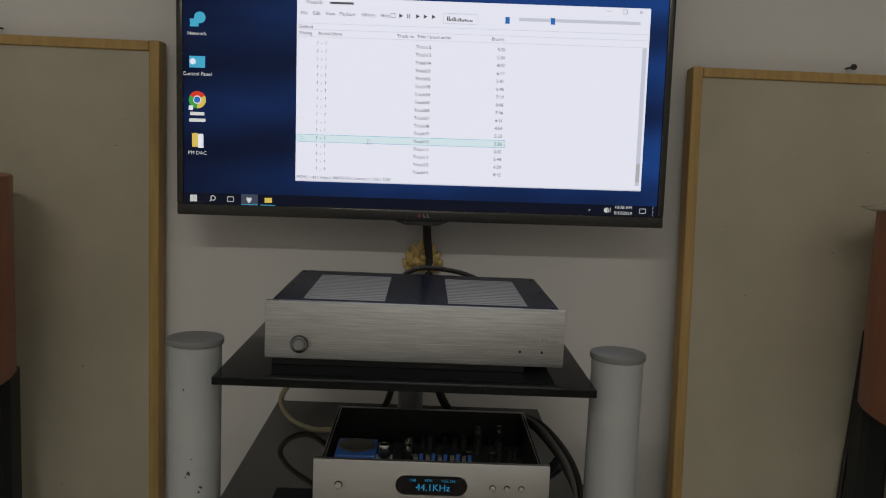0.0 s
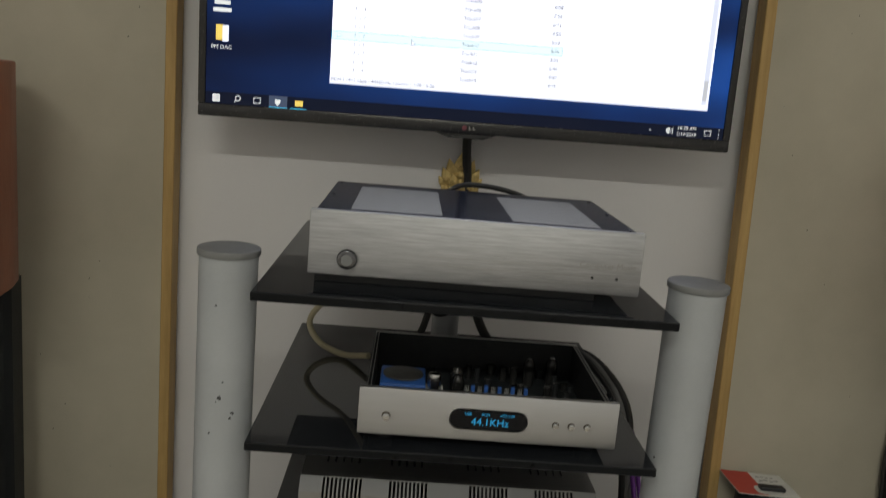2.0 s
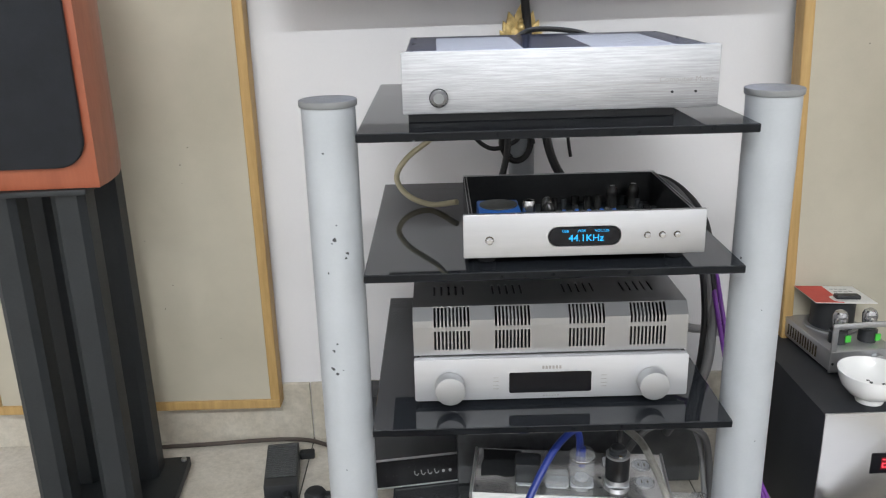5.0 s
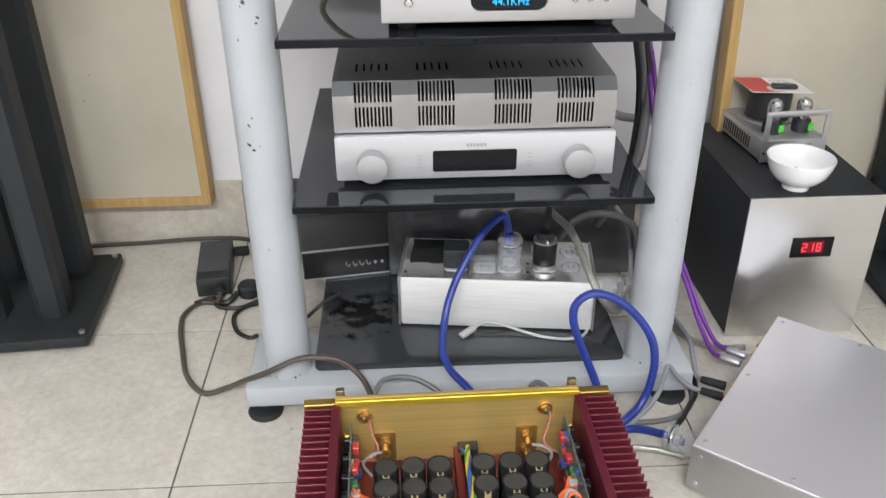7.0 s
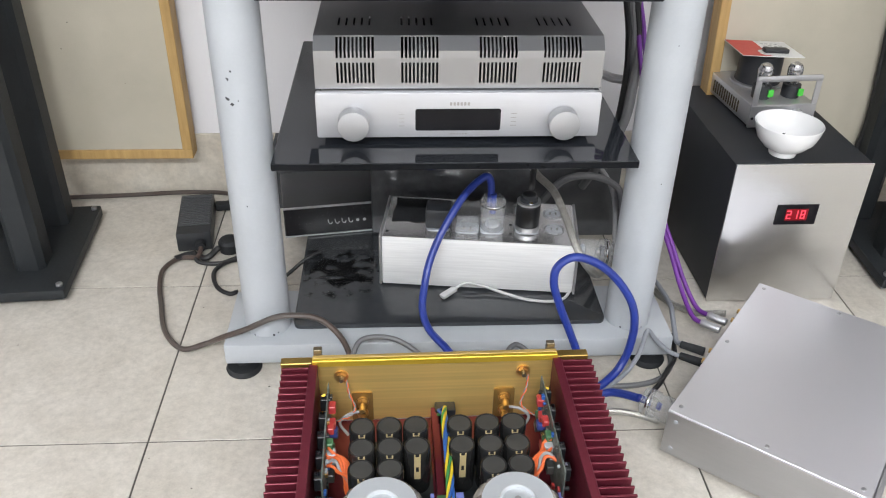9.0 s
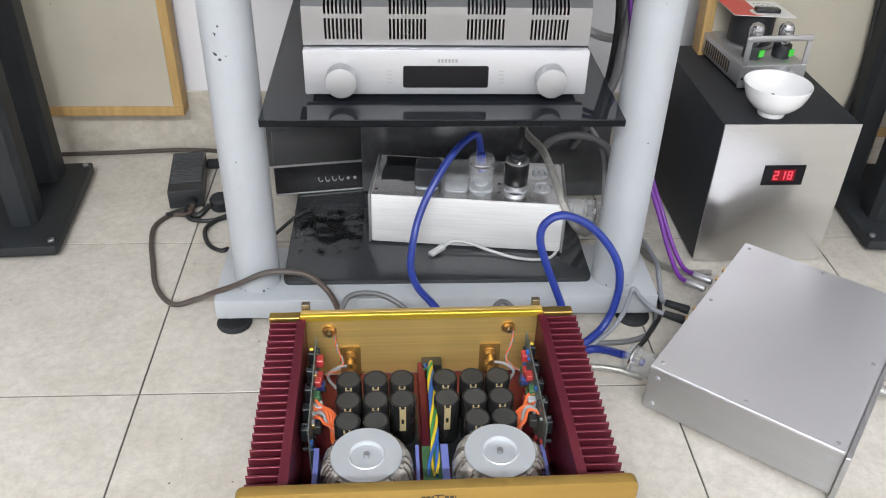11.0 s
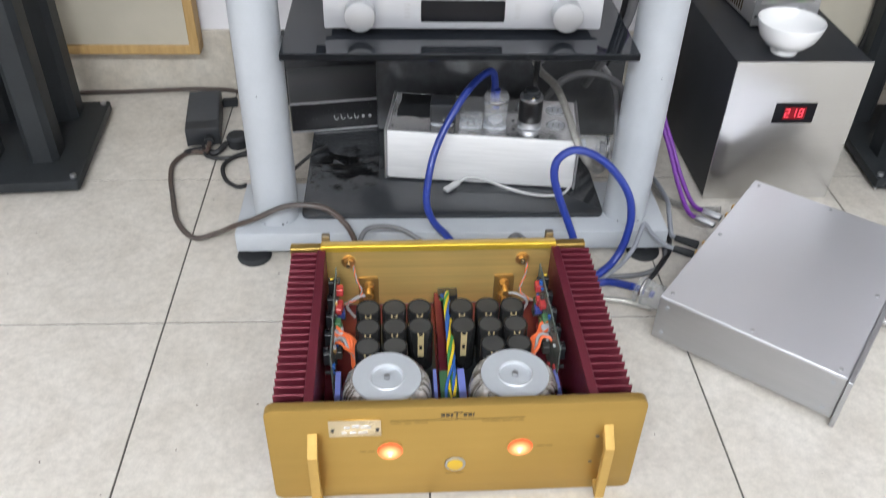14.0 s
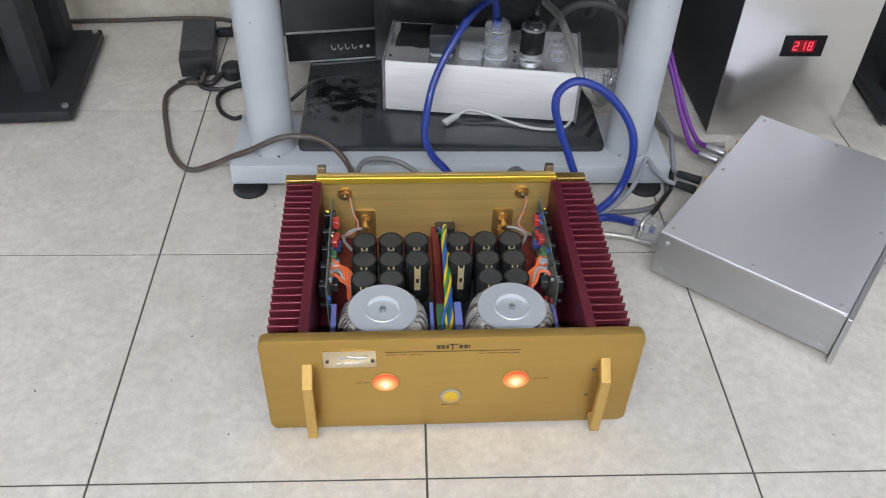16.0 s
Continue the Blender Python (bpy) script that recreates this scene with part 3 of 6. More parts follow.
for k in range(16):
    part("level_bar", flat(B(), 0.037 + 0.003 * k, 0.039 + 0.003 * k, 0.371, 0.373 + 0.0075 * abs(math.sin(0.9 * k + 1)) * (1 - k / 18), L3), S_TEXT, win)
part("player_button", ring(B(), -0.0665, -0.058, 0.3735, 0.3815, 0.0007, L3), S_TEXT, win)
for x in (-0.051, -0.020, -0.006, 0.009):
    part("player_button", tri(B(), L3, (x, 0.3735), (x + 0.007, 0.3775), (x, 0.3815)), S_TEXT, win)
for x in (-0.0365, -0.0325):
    part("player_button", flat(B(), x, x + 0.0014, 0.3735, 0.3815, L3), S_TEXT, win)
part("window_button", flat(B(), 0.331, 0.339, 0.3985, 0.3991, L3), S_TEXT, win)
part("window_button", ring(B(), 0.361, 0.3695, 0.3945, 0.4027, 0.0006, L3), S_TEXT, win)
part("highlight_edge", ring(B(), -0.2385, 0.1525, 0.1425, 0.1565, 0.0006, L3), S_CYAN, win, "thin blue edge of the highlighted row")
part("play_mark", tri(B(), L3, (-0.229, 0.1455), (-0.2215, 0.1495), (-0.229, 0.1535)), S_CYAN, win)
part("play_mark_face", tri(B(), L4, (-0.2283, 0.1466), (-0.2229, 0.1495), (-0.2283, 0.1524)), S_WHITE, win)
part("pointer", tri(B(), L4, (-0.1045, 0.1520), (-0.0968, 0.1440), (-0.1045, 0.1405)), S_TEXT, win)
part("pointer_face", tri(B(), L4 - 0.0004, (-0.1038, 0.1505), (-0.0980, 0.1444), (-0.1038, 0.1417)), S_WHITE, win, "white arrow pointer")
part("scroll_track", flat(B(), 0.4015, 0.4095, 0.079, 0.334, L2), S_GREY, win)
part("scroll_thumb", flat(B(), 0.4020, 0.4090, 0.086, 0.120, L3), glow("screen_mid_grey", (0.42, 0.45, 0.55), SCREEN_GAIN), win)
part("status_strip", flat(B(), -0.2385, 0.4135, 0.0690, 0.0705, L2), S_GREY, win)
part("level_frame", ring(B(), 0.030, 0.0945, 0.366, 0.3855, 0.0007, L2), S_GREY, win)
for text, x, z in (("Network", -0.421, 0.3335), ("Control Panel", -0.421, 0.2605), ("PM DAC", -0.421, 0.1155), ("10:30 AM", 0.382, 0.0372), ("5/17/2019", 0.382, 0.0265), ("^", 0.318, 0.029)):
    part("desktop_text", lettering(B(), text, x, z, 0.0095 if x < 0 else 0.0085, L3, "CENTER"), S_PALETEXT, tv)
for x, z, w in ((-0.421, 0.188, 0.026), (-0.421, 0.176, 0.030)):
    part("desktop_text", flat(B(), x - w / 2, x + w / 2, z - 0.003, z + 0.003, L3), S_PALETEXT, tv)
part("note_icon", ring(B(), 0.413, 0.425, 0.027, 0.0363, 0.0008, L3), S_PALETEXT, tv)
part("edge_line", flat(B(), 0.4385, 0.4389, 0.023, 0.040, L3), S_PALETEXT, tv)
vo = B()
for q in ((0.346, 0.349, 0.0285, 0.0345), (0.349, 0.352, 0.0265, 0.0365), (0.354, 0.3548, 0.028, 0.035), (0.357, 0.3578, 0.0265, 0.0365)):
    flat(vo, *q, L3)
part("volume_icon", vo, S_PALETEXT, tv)
sg = B()
for dx in (0, 0.0065):
    for dz in (0, 0.0065):
        flat(sg, -0.4345 + dx, -0.4288 + dx, 0.025 + dz, 0.0307 + dz, L3)
part("start_icon", sg, S_PALETEXT, tv)
part("task_view_icon", ring(B(), -0.3655, -0.3535, 0.026, 0.036, 0.0009, L3), S_PALETEXT, tv)
sr = sweep(B(), [(-0.392 + 0.0042 * math.cos(a * 0.42), L3, 0.0325 + 0.0042 * math.sin(a * 0.42)) for a in range(16)], 0.0006, 5, 2)
sweep(sr, [(-0.395, L3, 0.0295), (-0.398, L3, 0.026)], 0.0006, 5, 2)
part("search_icon", sr, S_PALETEXT, tv)
part("player_icon", prism(B(), [(-0.3290, 0.036), (-0.3262, 0.0345), (-0.3234, 0.0345), (-0.3206, 0.036), (-0.3200, 0.0305), (-0.3248, 0.0245), (-0.3296, 0.0305)], L3 - 0.0002, L3, "y"), S_PALETEXT, tv)
part("task_button", flat(B(), -0.3395, -0.3085, 0.0215, 0.0412, L2), S_TASKLIT, tv)
for x0, x1 in ((-0.3395, -0.3085), (-0.3035, -0.2755)):
    part("task_underline", flat(B(), x0, x1, 0.0212, 0.0224, L3), S_CYAN, tv)
part("panel_icon", flat(B(), -0.4355, -0.4065, 0.272, 0.293, L2), S_CYAN, tv)
part("panel_icon_dial", cyl(B(), (-0.429, L3, 0.283), 0.0055, -0.0002, "y", n=18), S_WHITE, tv)
part("network_icon", flat(B(), -0.434, -0.418, 0.346, 0.360, L3), S_CYAN, tv)
part("network_globe", cyl(B(), (-0.416, L2, 0.3625), 0.0105, -0.0003, "y", n=20), S_CYAN, tv)
part("folder_icon", flat(B(), -0.2955, -0.282, 0.0265, 0.0355, L3), S_YELLOW, tv)
part("folder_icon", flat(B(), -0.431, -0.420, 0.127, 0.152, L2), S_YELLOW, tv)
part("page_icon", flat(B(), -0.420, -0.410, 0.125, 0.151, L2), S_WHITE, tv)
part("shortcut_icon", flat(B(), -0.4365, -0.4285, 0.1945, 0.2025, L4), S_WHITE, tv)
for mat, a0 in ((S_RED, 30), (S_GREEN, 150), (S_YELLOW, 270)):
    wd = B()
    c = wd.verts.new((-0.421, L2, 0.2135))
    arc = [wd.verts.new((-0.421 + 0.0158 * math.cos(radians(a0 + 12 * k)), L2, 0.2135 + 0.0158 * math.sin(radians(a0 + 12 * k)))) for k in range(11)]
    for a, b in zip(arc, arc[1:]):
        wd.faces.new((c, a, b))
    part("round_icon_segment", wd, mat, tv)
part("round_icon_ring", cyl(B(), (-0.421, L3, 0.2135), 0.0075, -0.0002, "y", n=20), S_WHITE, tv)
part("round_icon_dot", cyl(B(), (-0.421, L4, 0.2135), 0.0058, -0.0002, "y", n=20), S_BLUE, tv)

solid("power_cable", sweep(B(), [(0.078, 1.150, 1.00), (0.080, 1.158, 0.95), (0.086, 1.162, 0.89), (0.088, 1.162, 0.80), (0.075, 1.155, 0.70), (0.06, 1.15, 0.60)], 0.0085, 10), CABLEBLACK,
      "thick black cable hanging down the wall below the television", "cable", at=(0.06, 1.15, 0.60))

# gilt figure on the wall
st = B()


def petal(bm, x, z, w, h, lean, depth, y=0.0):
    """A pointed, swelling leaf of metal that rises from (x, z)."""
    half = [(0.30, 0.0), (0.47, 0.18), (0.50, 0.38), (0.40, 0.60), (0.20, 0.82), (0.0, 1.0)]
    leaf = bmesh.new()
    outline = [(w * a, h * b) for a, b in half] + [(-w * a, h * b) for a, b in half[-2::-1]]
    prism(leaf, outline, -depth, 0.0, "y", min(0.0018, w * 0.14))
    leaf.transform(Matrix.Translation((x, y, z)) @ pose(0, 0, 0, 0, lean, 0))
    me = bpy.data.meshes.new("petal")
    leaf.to_mesh(me)
    leaf.free()
    bm.from_mesh(me)
    bpy.data.meshes.remove(me)


for x, z, w, h, lean, depth in ((0, 0.016, 0.030, 0.046, 0, 0.008), (-0.013, 0.012, 0.022, 0.040, -16, 0.010), (0.013, 0.012, 0.022, 0.040, 16, 0.010), (-0.022, 0.006, 0.018, 0.032, -24, 0.012),
                                (0.022, 0.006, 0.018, 0.032, 24, 0.012), (-0.030, 0.003, 0.013, 0.020, -36, 0.012), (0.030, 0.003, 0.013, 0.020, 36, 0.012),
                                (0, 0.006, 0.022, 0.032, 0, 0.016), (-0.011, 0.004, 0.015, 0.022, -14, 0.018), (0.011, 0.004, 0.015, 0.022, 14, 0.018)):
    petal(st, x, z, w, h, lean, depth)
for x, z, r in ((0, 0.034, 0.0055), (0, 0.023, 0.0085), (-0.012, 0.011, 0.0055), (0.012, 0.011, 0.0055), (0, 0.012, 0.0085), (-0.022, 0.009, 0.004), (0.022, 0.009, 0.004)):
    bmesh.ops.create_icosphere(st, subdivisions=2, radius=r, matrix=Matrix.Translation((x, -0.014, z)))
for k in range(9):
    bmesh.ops.create_icosphere(st, subdivisions=1, radius=0.0034, matrix=Matrix.Translation((-0.030 + 0.0075 * k, -0.019, 0.003)))
box(st, -0.036, 0.036, -0.02, 0.0, -0.004, 0.004, 0.002)
st.transform(Matrix.Translation((0.073, WALL_Y, 0.874)) @ Matrix.Diagonal((1.0, 1.0, 1.12, 1.0)))
solid("gilt_ornament", st, STATUE, "small gilt openwork figure against the white wall", "ornament", at=(0.068, WALL_Y, 0.871))


# ---- rack ----
rack = thing("equipment_rack", pose(0.06, 0.60, 0.0), "grey steel equipment rack with round posts and black glass shelves", "rack")
ox, oy = 0.06, 0.60


def local(bm, x, y, z=0.0):
    bm.transform(Matrix.Translation((-x, -y, -z)))
    return bm


POSTS = ((-0.2405, 0.605), (0.3575, 0.605))
for px, py in POSTS:
    p = part("post", local(cyl(B(), (px, py, 0.058), 0.0365, 0.779, n=56), ox, oy), POST, rack, "round grey painted post with chipped paint")
    part("post_cap", local(cyl(B(), (px, py, 0.8372), 0.0393, 0.0095, n=56, bevel=0.002), ox, oy), CAPGREY, rack, "darker grey round cap")
part("post", local(cyl(B(), (0.06, 1.02, 0.05), 0.024, 0.735, n=40), ox, oy), POST, rack, "round grey rear post")
part("base", local(box(B(), -0.306, 0.423, 0.548, 0.70, 0.020, 0.058, 0.004), ox, oy), POST, rack, "grey painted steel foot plate")
part("base_spine", local(box(B(), -0.05, 0.17, 0.701, 1.07, 0.022, 0.0575, 0.003), ox, oy), POST, rack)
for fx, fy in ((-0.280, 0.562), (0.390, 0.565), (0.06, 1.04)):
    ft = B()
    lathe(ft, (fx, fy, 0), [(0.028, 0.0), (0.029, 0.004), (0.026, 0.010), (0.010, 0.012), (0.010, 0.021)], 28)
    part("foot", local(ft, ox, oy), RUBBER, rack, "black round levelling foot")
SHELF = ((0.811, 0.531, 0.3155), (0.621, 0.531, 0.3125), (0.387, 0.531, 0.314))
for z, y0, x1 in SHELF:
    sheet = box(B(), -0.199, x1, y0, 1.047, z - 0.0115, z, 0.0012, 1)
    for f in sheet.faces:
        f.material_index = 0 if abs(f.normal.z) > 0.5 else 1
    part("shelf", local(sheet, ox, oy), (GLASS, GLASSEDGE), rack, "black glass shelf with its edge coloured darker")
    for sx in (-0.196, 0.306):
        part("shelf_lug", local(box(B(), sx, sx + 0.014, 0.575, 0.612, z - 0.019, z - 0.0117, 0.002), ox, oy), CAPGREY, rack)
    part("shelf_lug", local(box(B(), 0.04, 0.08, 0.985, 1.045, z - 0.019, z - 0.0117, 0.002), ox, oy), CAPGREY, rack)
part("shelf", local(prism(B(), rounded(-0.198, 0.317, 0.587, 1.047, 0.012), 0.0585, 0.067, "z", 0.0012), ox, oy), GLASS_LOW, rack, "dusty black glass bottom shelf")
rnd = random.Random(11)
for px, z, ang, s in ((0, 0.660, -88, 2.6), (0, 0.640, -62, 2.0), (0, 0.681, -82, 1.4), (0, 0.612, -106, 1.3), (0, 0.505, -98, 1.3), (0, 0.494, -106, 1.8), (0, 0.466, -112, 2.6), (0, 0.459, -102, 2.6),
                      (0, 0.464, -88, 1.0), (0, 0.633, -66, 1.6), (0, 0.655, -94, 1.2), (1, 0.612, -150, 1.6), (0, 0.78, -100, 1.2), (1, 0.54, -95, 0.8), (0, 0.061, -70, 2.2), (0, 0.063, -58, 1.5), (0, 0.060, -118, 1.3), (1, 0.061, -120, 1.6), (1, 0.062, -64, 1.2), (0, 0.30, -96, 0.9), (1, 0.33, -80, 0.9)):
    ch = B()
    cx, cy = POSTS[px]
    n = 9
    pts = []
    for k in range(n):
        a, r = 2 * math.pi * k / n, 0.00118 * s * rnd.uniform(0.45, 1.3)
        w = radians(ang) + r * math.cos(a) / 0.0365
        pts.append(ch.verts.new((cx + 0.0368 * math.cos(w), cy + 0.0368 * math.sin(w), z + r * 1.1 * math.sin(a))))
    ch.faces.new(pts)
    part("paint_chip", local(ch, ox, oy), CHIP, rack, "small dark chip in the paint")
part("smear", local(flat_patch(-0.205 + 0.012, -0.070, 0.655, 0.815, 0.0673), ox, oy), SMEAR, rack, "dark smears on the dusty glass")


def feet(parent, xs, ys, z, r=0.014, h=0.012, mat=None):
    for x in xs:
        for y in ys:
            part("foot", cyl(B(), (x, y, z), r, h, n=20, bevel=0.001), mat or RUBBER, parent)


# ---- computer on the top shelf (frame: panel's lower middle) ----
pc = thing("audio_computer", pose(0.0685, 0.588, 0.8075, 0, 0, 0.2), "brushed aluminium audio computer on the top glass shelf", "computer")
PW = 0.2085
fp = B()
prism(fp, rounded(-PW, PW, 0.0175, 0.0985, 0.0015, 2), 0.0, 0.010, "y", 0.0008)
part("front_panel", fp, ALU, pc, "brushed aluminium front panel with engraved lines")
part("body", box(B(), -PW + 0.006, PW - 0.006, 0.0105, 0.305, 0.0175, 0.0935, 0.001, 1), LID, pc, "black sheet metal case")
vents = ((-0.162, -0.045), (0.045, 0.160))
for x0, x1 in ((-PW + 0.006, vents[0][0]), (vents[0][1], vents[1][0]), (vents[1][1], PW - 0.006)):
    part("lid_plate", box(B(), x0, x1, 0.0105, 0.307, 0.0942, 0.0965), LID, pc, "glossy black lid plate")
for x0, x1 in vents:
    for y0, y1 in ((0.0105, 0.034), (0.266, 0.307)):
        part("lid_strip", box(B(), x0, x1, y0, y1, 0.0942, 0.0965), LID, pc)
for x0, x1 in vents:
    slat = mesh_of("vent_slat", box(B(), x0 + 0.0004, x1 - 0.0004, 0.0, 0.0098, 0.0940, 0.0966), VENT)
    for k in range(17):
        o = new("vent_slat", slat)
        o.parent, o.location = pc, (0, 0.0360 + k * 0.0136, 0)
for x in (-0.195, 0, 0.195):
    for y in (0.03, 0.16, 0.29):
        if x == 0 and y == 0.16:
            continue
        part("screw", cyl(B(), (x, y, 0.0964), 0.0022, 0.001, n=10), DARK, pc)
kn = B()
cyl(kn, (-0.1605, 0.0, 0.0385), 0.0118, -0.007, "y", n=40, bevel=0.0018)
part("power_button", kn, DARKSTEEL, pc, "round turned metal power button")
part("button_face", cyl(B(), (-0.1605, -0.0069, 0.0385), 0.0070, -0.0005, "y", n=36), CAPGREY, pc)
part("button_ring", cyl(B(), (-0.1605, 0.0005, 0.0385), 0.0127, -0.0030, "y", n=40), DARK, pc)
for x in (0.147, 0.178):
    part("led_hole", cyl(B(), (x, 0.0004, 0.0385), 0.0019, -0.0009, "y", n=12), DARK, pc)
for k in range(7):
    part("engraved_line", box(B(), 0.02 if k < 3 else -0.06, PW - 0.0005, -0.0003, 0.0006, 0.0235 + k * 0.0052, 0.0240 + k * 0.0052), ENGRAVE if k % 2 else ALUFINE, pc)
part("engraving", lettering(B(), "Computer Music", 0.165, 0.0545, 0.0105, -0.0005, "CENTER"), ENGRAVE, pc, "faint engraved lettering")
# Slab carries the case and stands in for shadow and reflection beneath it.
part("dark_under_slab", box(B(), -0.202, 0.157, 0.020, 0.29, 0.0038, 0.0173, 0.001, 1), DARK, pc, "recessed black slab under the case, standing in for the dark gap")

# ---- converter on the second shelf ----
dac = thing("digital_converter", pose(0.099, 0.552, 0.6215), "silver digital converter with its lid off and a lit display", "converter")
DW = 0.163
dp = B()
prism(dp, rounded(-DW, DW, 0.0125, 0.0735, 0.001, 2), 0.0, 0.008, "y", 0.0008)
part("front_panel", dp, ALUFINE, dac, "satin silver front panel")
for x0, x1 in ((-DW + 0.008, -DW + 0.014), (DW - 0.014, DW - 0.008)):
    part("side_wall", box(B(), x0, x1, 0.0085, 0.248, 0.0125, 0.0672, 0.0006, 1), RUBBER, dac, "black inner side wall")
    part("side_rim", box(B(), x0 + 0.0004, x0 + 0.0014, 0.0085, 0.248, 0.0673, 0.0686), ALUBLAST, dac, "bare metal edge")
    part("side_rim", box(B(), x1 - 0.0014, x1 - 0.0004, 0.0085, 0.248, 0.0673, 0.0686), ALUBLAST, dac, "bare metal edge")
    for y in (0.020, 0.238):
        part("lid_screw_hole", cyl(B(), ((x0 + x1) / 2, y, 0.0672), 0.0014, 0.0004, n=10), CAPGREY, dac)
part("back_wall", box(B(), -DW + 0.008, DW - 0.008, 0.2485, 0.2525, 0.0125, 0.0675, 0.0006, 1), RUBBER, dac)
part("back_rim", box(B(), -DW + 0.008, DW - 0.008, 0.2485, 0.2525, 0.0677, 0.0692, 0.0003, 1), ALUBLAST, dac, "bare metal rim")
part("floor_plate", box(B(), -DW + 0.0145, DW - 0.0145, 0.0085, 0.2480, 0.0125, 0.0165), RUBBER, dac)
for x0, x1, y0, y1 in ((-0.06, 0.05, 0.02, 0.24), (0.06, 0.142, 0.05, 0.24)):
    part("circuit_board", box(B(), x0, x1, y0, y1, 0.020, 0.0215), PCBDARK, dac)
tr = part("transformer", box(B(), -0.140, -0.080, 0.045, 0.115, 0.0168, 0.0635, 0.003), TRBLUE, dac, "blue potted transformer")
part("transformer_disc", cyl(B(), (-0.110, 0.082, 0.0636), 0.027, 0.0025, n=32, bevel=0.0008), CAPTOP, tr, "dark grey top disc")
part("capacitor", cyl(B(), (-0.069, 0.058, 0.0217), 0.0088, 0.056, n=28, bevel=0.004), POLISHED, dac, "silver can capacitor")
part("capacitor", cyl(B(), (-0.055, 0.035, 0.0217), 0.005, 0.028, n=16), CARDWHITE, dac)
for x, y in ((-0.035, 0.10), (-0.035, 0.13), (0.075, 0.19), (0.11, 0.20)):
    part("valve", lathe(B(), (x, y, 0.0217), [(0.008, 0), (0.0085, 0.02), (0.009, 0.026), (0.0085, 0.033), (0.004, 0.040)], 20), CAPBODY, dac, "small upright can")
rnd = random.Random(5)
for k in range(5):
    x = -0.018 + 0.018 * k
    part("component", box(B(), x, x + 0.0055, 0.082, 0.088, 0.0217, 0.0535 + 0.001 * (k % 2), 0.0008, 1), WIREBLUE, dac, "blue film capacitor")
    comb = B()
    box(comb, x - 0.0085, x - 0.0025, 0.083, 0.086, 0.0217, 0.0515)
    for j in range(3):
        box(comb, x - 0.0084 + 0.0022 * j, x - 0.0073 + 0.0022 * j, 0.0835, 0.0845, 0.0515, 0.0565)
    comb.transform(Matrix.Translation((0, 0, -0.0035)))
    part("component", comb, CAPGREY, dac, "small grey part with three pins")
for k in range(12):
    x, y = -0.02 + 0.0125 * k, rnd.uniform(0.06, 0.075)
    part("component", cyl(B(), (x, y, 0.0217), rnd.uniform(0.002, 0.004), rnd.uniform(0.022, 0.030), n=12), rnd.choice((CAPTOP, DARK, WIREGREEN, CAPBODY)), dac)
clip = B()
for x in (-0.0795, -0.0585):
    box(clip, x - 0.0012, x + 0.0012, 0.050, 0.066, 0.0217, 0.058, 0.0005, 1)
part("capacitor_clip", clip, CARDWHITE, dac, "white clip round the can")
for k in range(22):
    x, y = rnd.uniform(-0.015, 0.135), rnd.uniform(0.08, 0.235)
    part("component", cyl(B(), (x, y, 0.0217), rnd.uniform(0.003, 0.007), rnd.uniform(0.008, 0.026), n=14), rnd.choice((CAPBODY, DARK, RUBBER, CAPBODY, DARK)), dac)
part("display_window", prism(B(), rounded(-0.048, 0.048, 0.0275, 0.0525, 0.0123, 8), -0.0004, 0.001, "y"), DISPLAYBLACK, dac, "black oval display window")
part("display_rim", prism(B(), rounded(-0.0495, 0.0495, 0.026, 0.054, 0.0138, 8), 0.0, 0.0012, "y"), ALUFINE, dac)
dt = B()
lettering(dt, "44.1KHz", 0.002, 0.0372, 0.0135, -0.0008, "CENTER")
for text, x in (("USB", -0.026), ("PCM", -0.004), ("VOL:120", 0.023)):
    lettering(dt, text, x, 0.0475, 0.0052, -0.0008, "CENTER")
part("display_text", dt, OLED, dac, "cyan dot-matrix lettering")
part("button", cyl(B(), (-0.128, 0.0, 0.0375), 0.0048, -0.006, "y", n=24, bevel=0.0012), POLISHED, dac)
part("button_gap", cyl(B(), (-0.128, 0.0003, 0.0375), 0.0057, -0.0006, "y", n=24), INK, dac)
for x in (0.0845, 0.1045, 0.1245):
    bt = part("button", cyl(B(), (x, 0.0, 0.0395), 0.0038, -0.005, "y", n=22, bevel=0.001), POLISHED, dac)
    part("button_gap", cyl(B(), (x, 0.0003, 0.0395), 0.0046, -0.0006, "y", n=22), INK, bt)
feet(dac, (-0.13, 0.13), (0.03, 0.22), 0.0, 0.012, 0.0124)

# ---- valve amplifier on the third shelf ----
oct_amp = thing("integrated_amplifier", pose(0.0635, 0.597, 0.3875), "silver integrated amplifier with slotted valve cover and two knobs", "amplifier")
OW = 0.2025
part("front_panel", prism(B(), rounded(-OW, OW, 0.008, 0.0750, 0.003, 3), 0.0, 0.012, "y", 0.001), material("bright_satin_panel", (0.575, 0.58, 0.60), 0.45, 0.6, vary=0.04, scale=9, stretch=(0.4, 1, 10), bump=0.08, fine=140), oct_amp, "satin silver front panel")
part("chassis", box(B(), -OW + 0.008, OW - 0.008, 0.0125, 0.30, 0.008, 0.074, 0.001, 1), ALUBLAST, oct_amp)
cv = B()
path = [(0.014, 0.0765), (0.014, 0.085), (0.014, 0.1145), (0.014, 0.121), (0.0145, 0.131), (0.030, 0.1475), (0.075, 0.1475), (0.115, 0.1475), (0.29, 0.1475)]
groups = [(-0.173, -0.118), (-0.083, -0.029), (0.026, 0.081), (0.116, 0.171)]
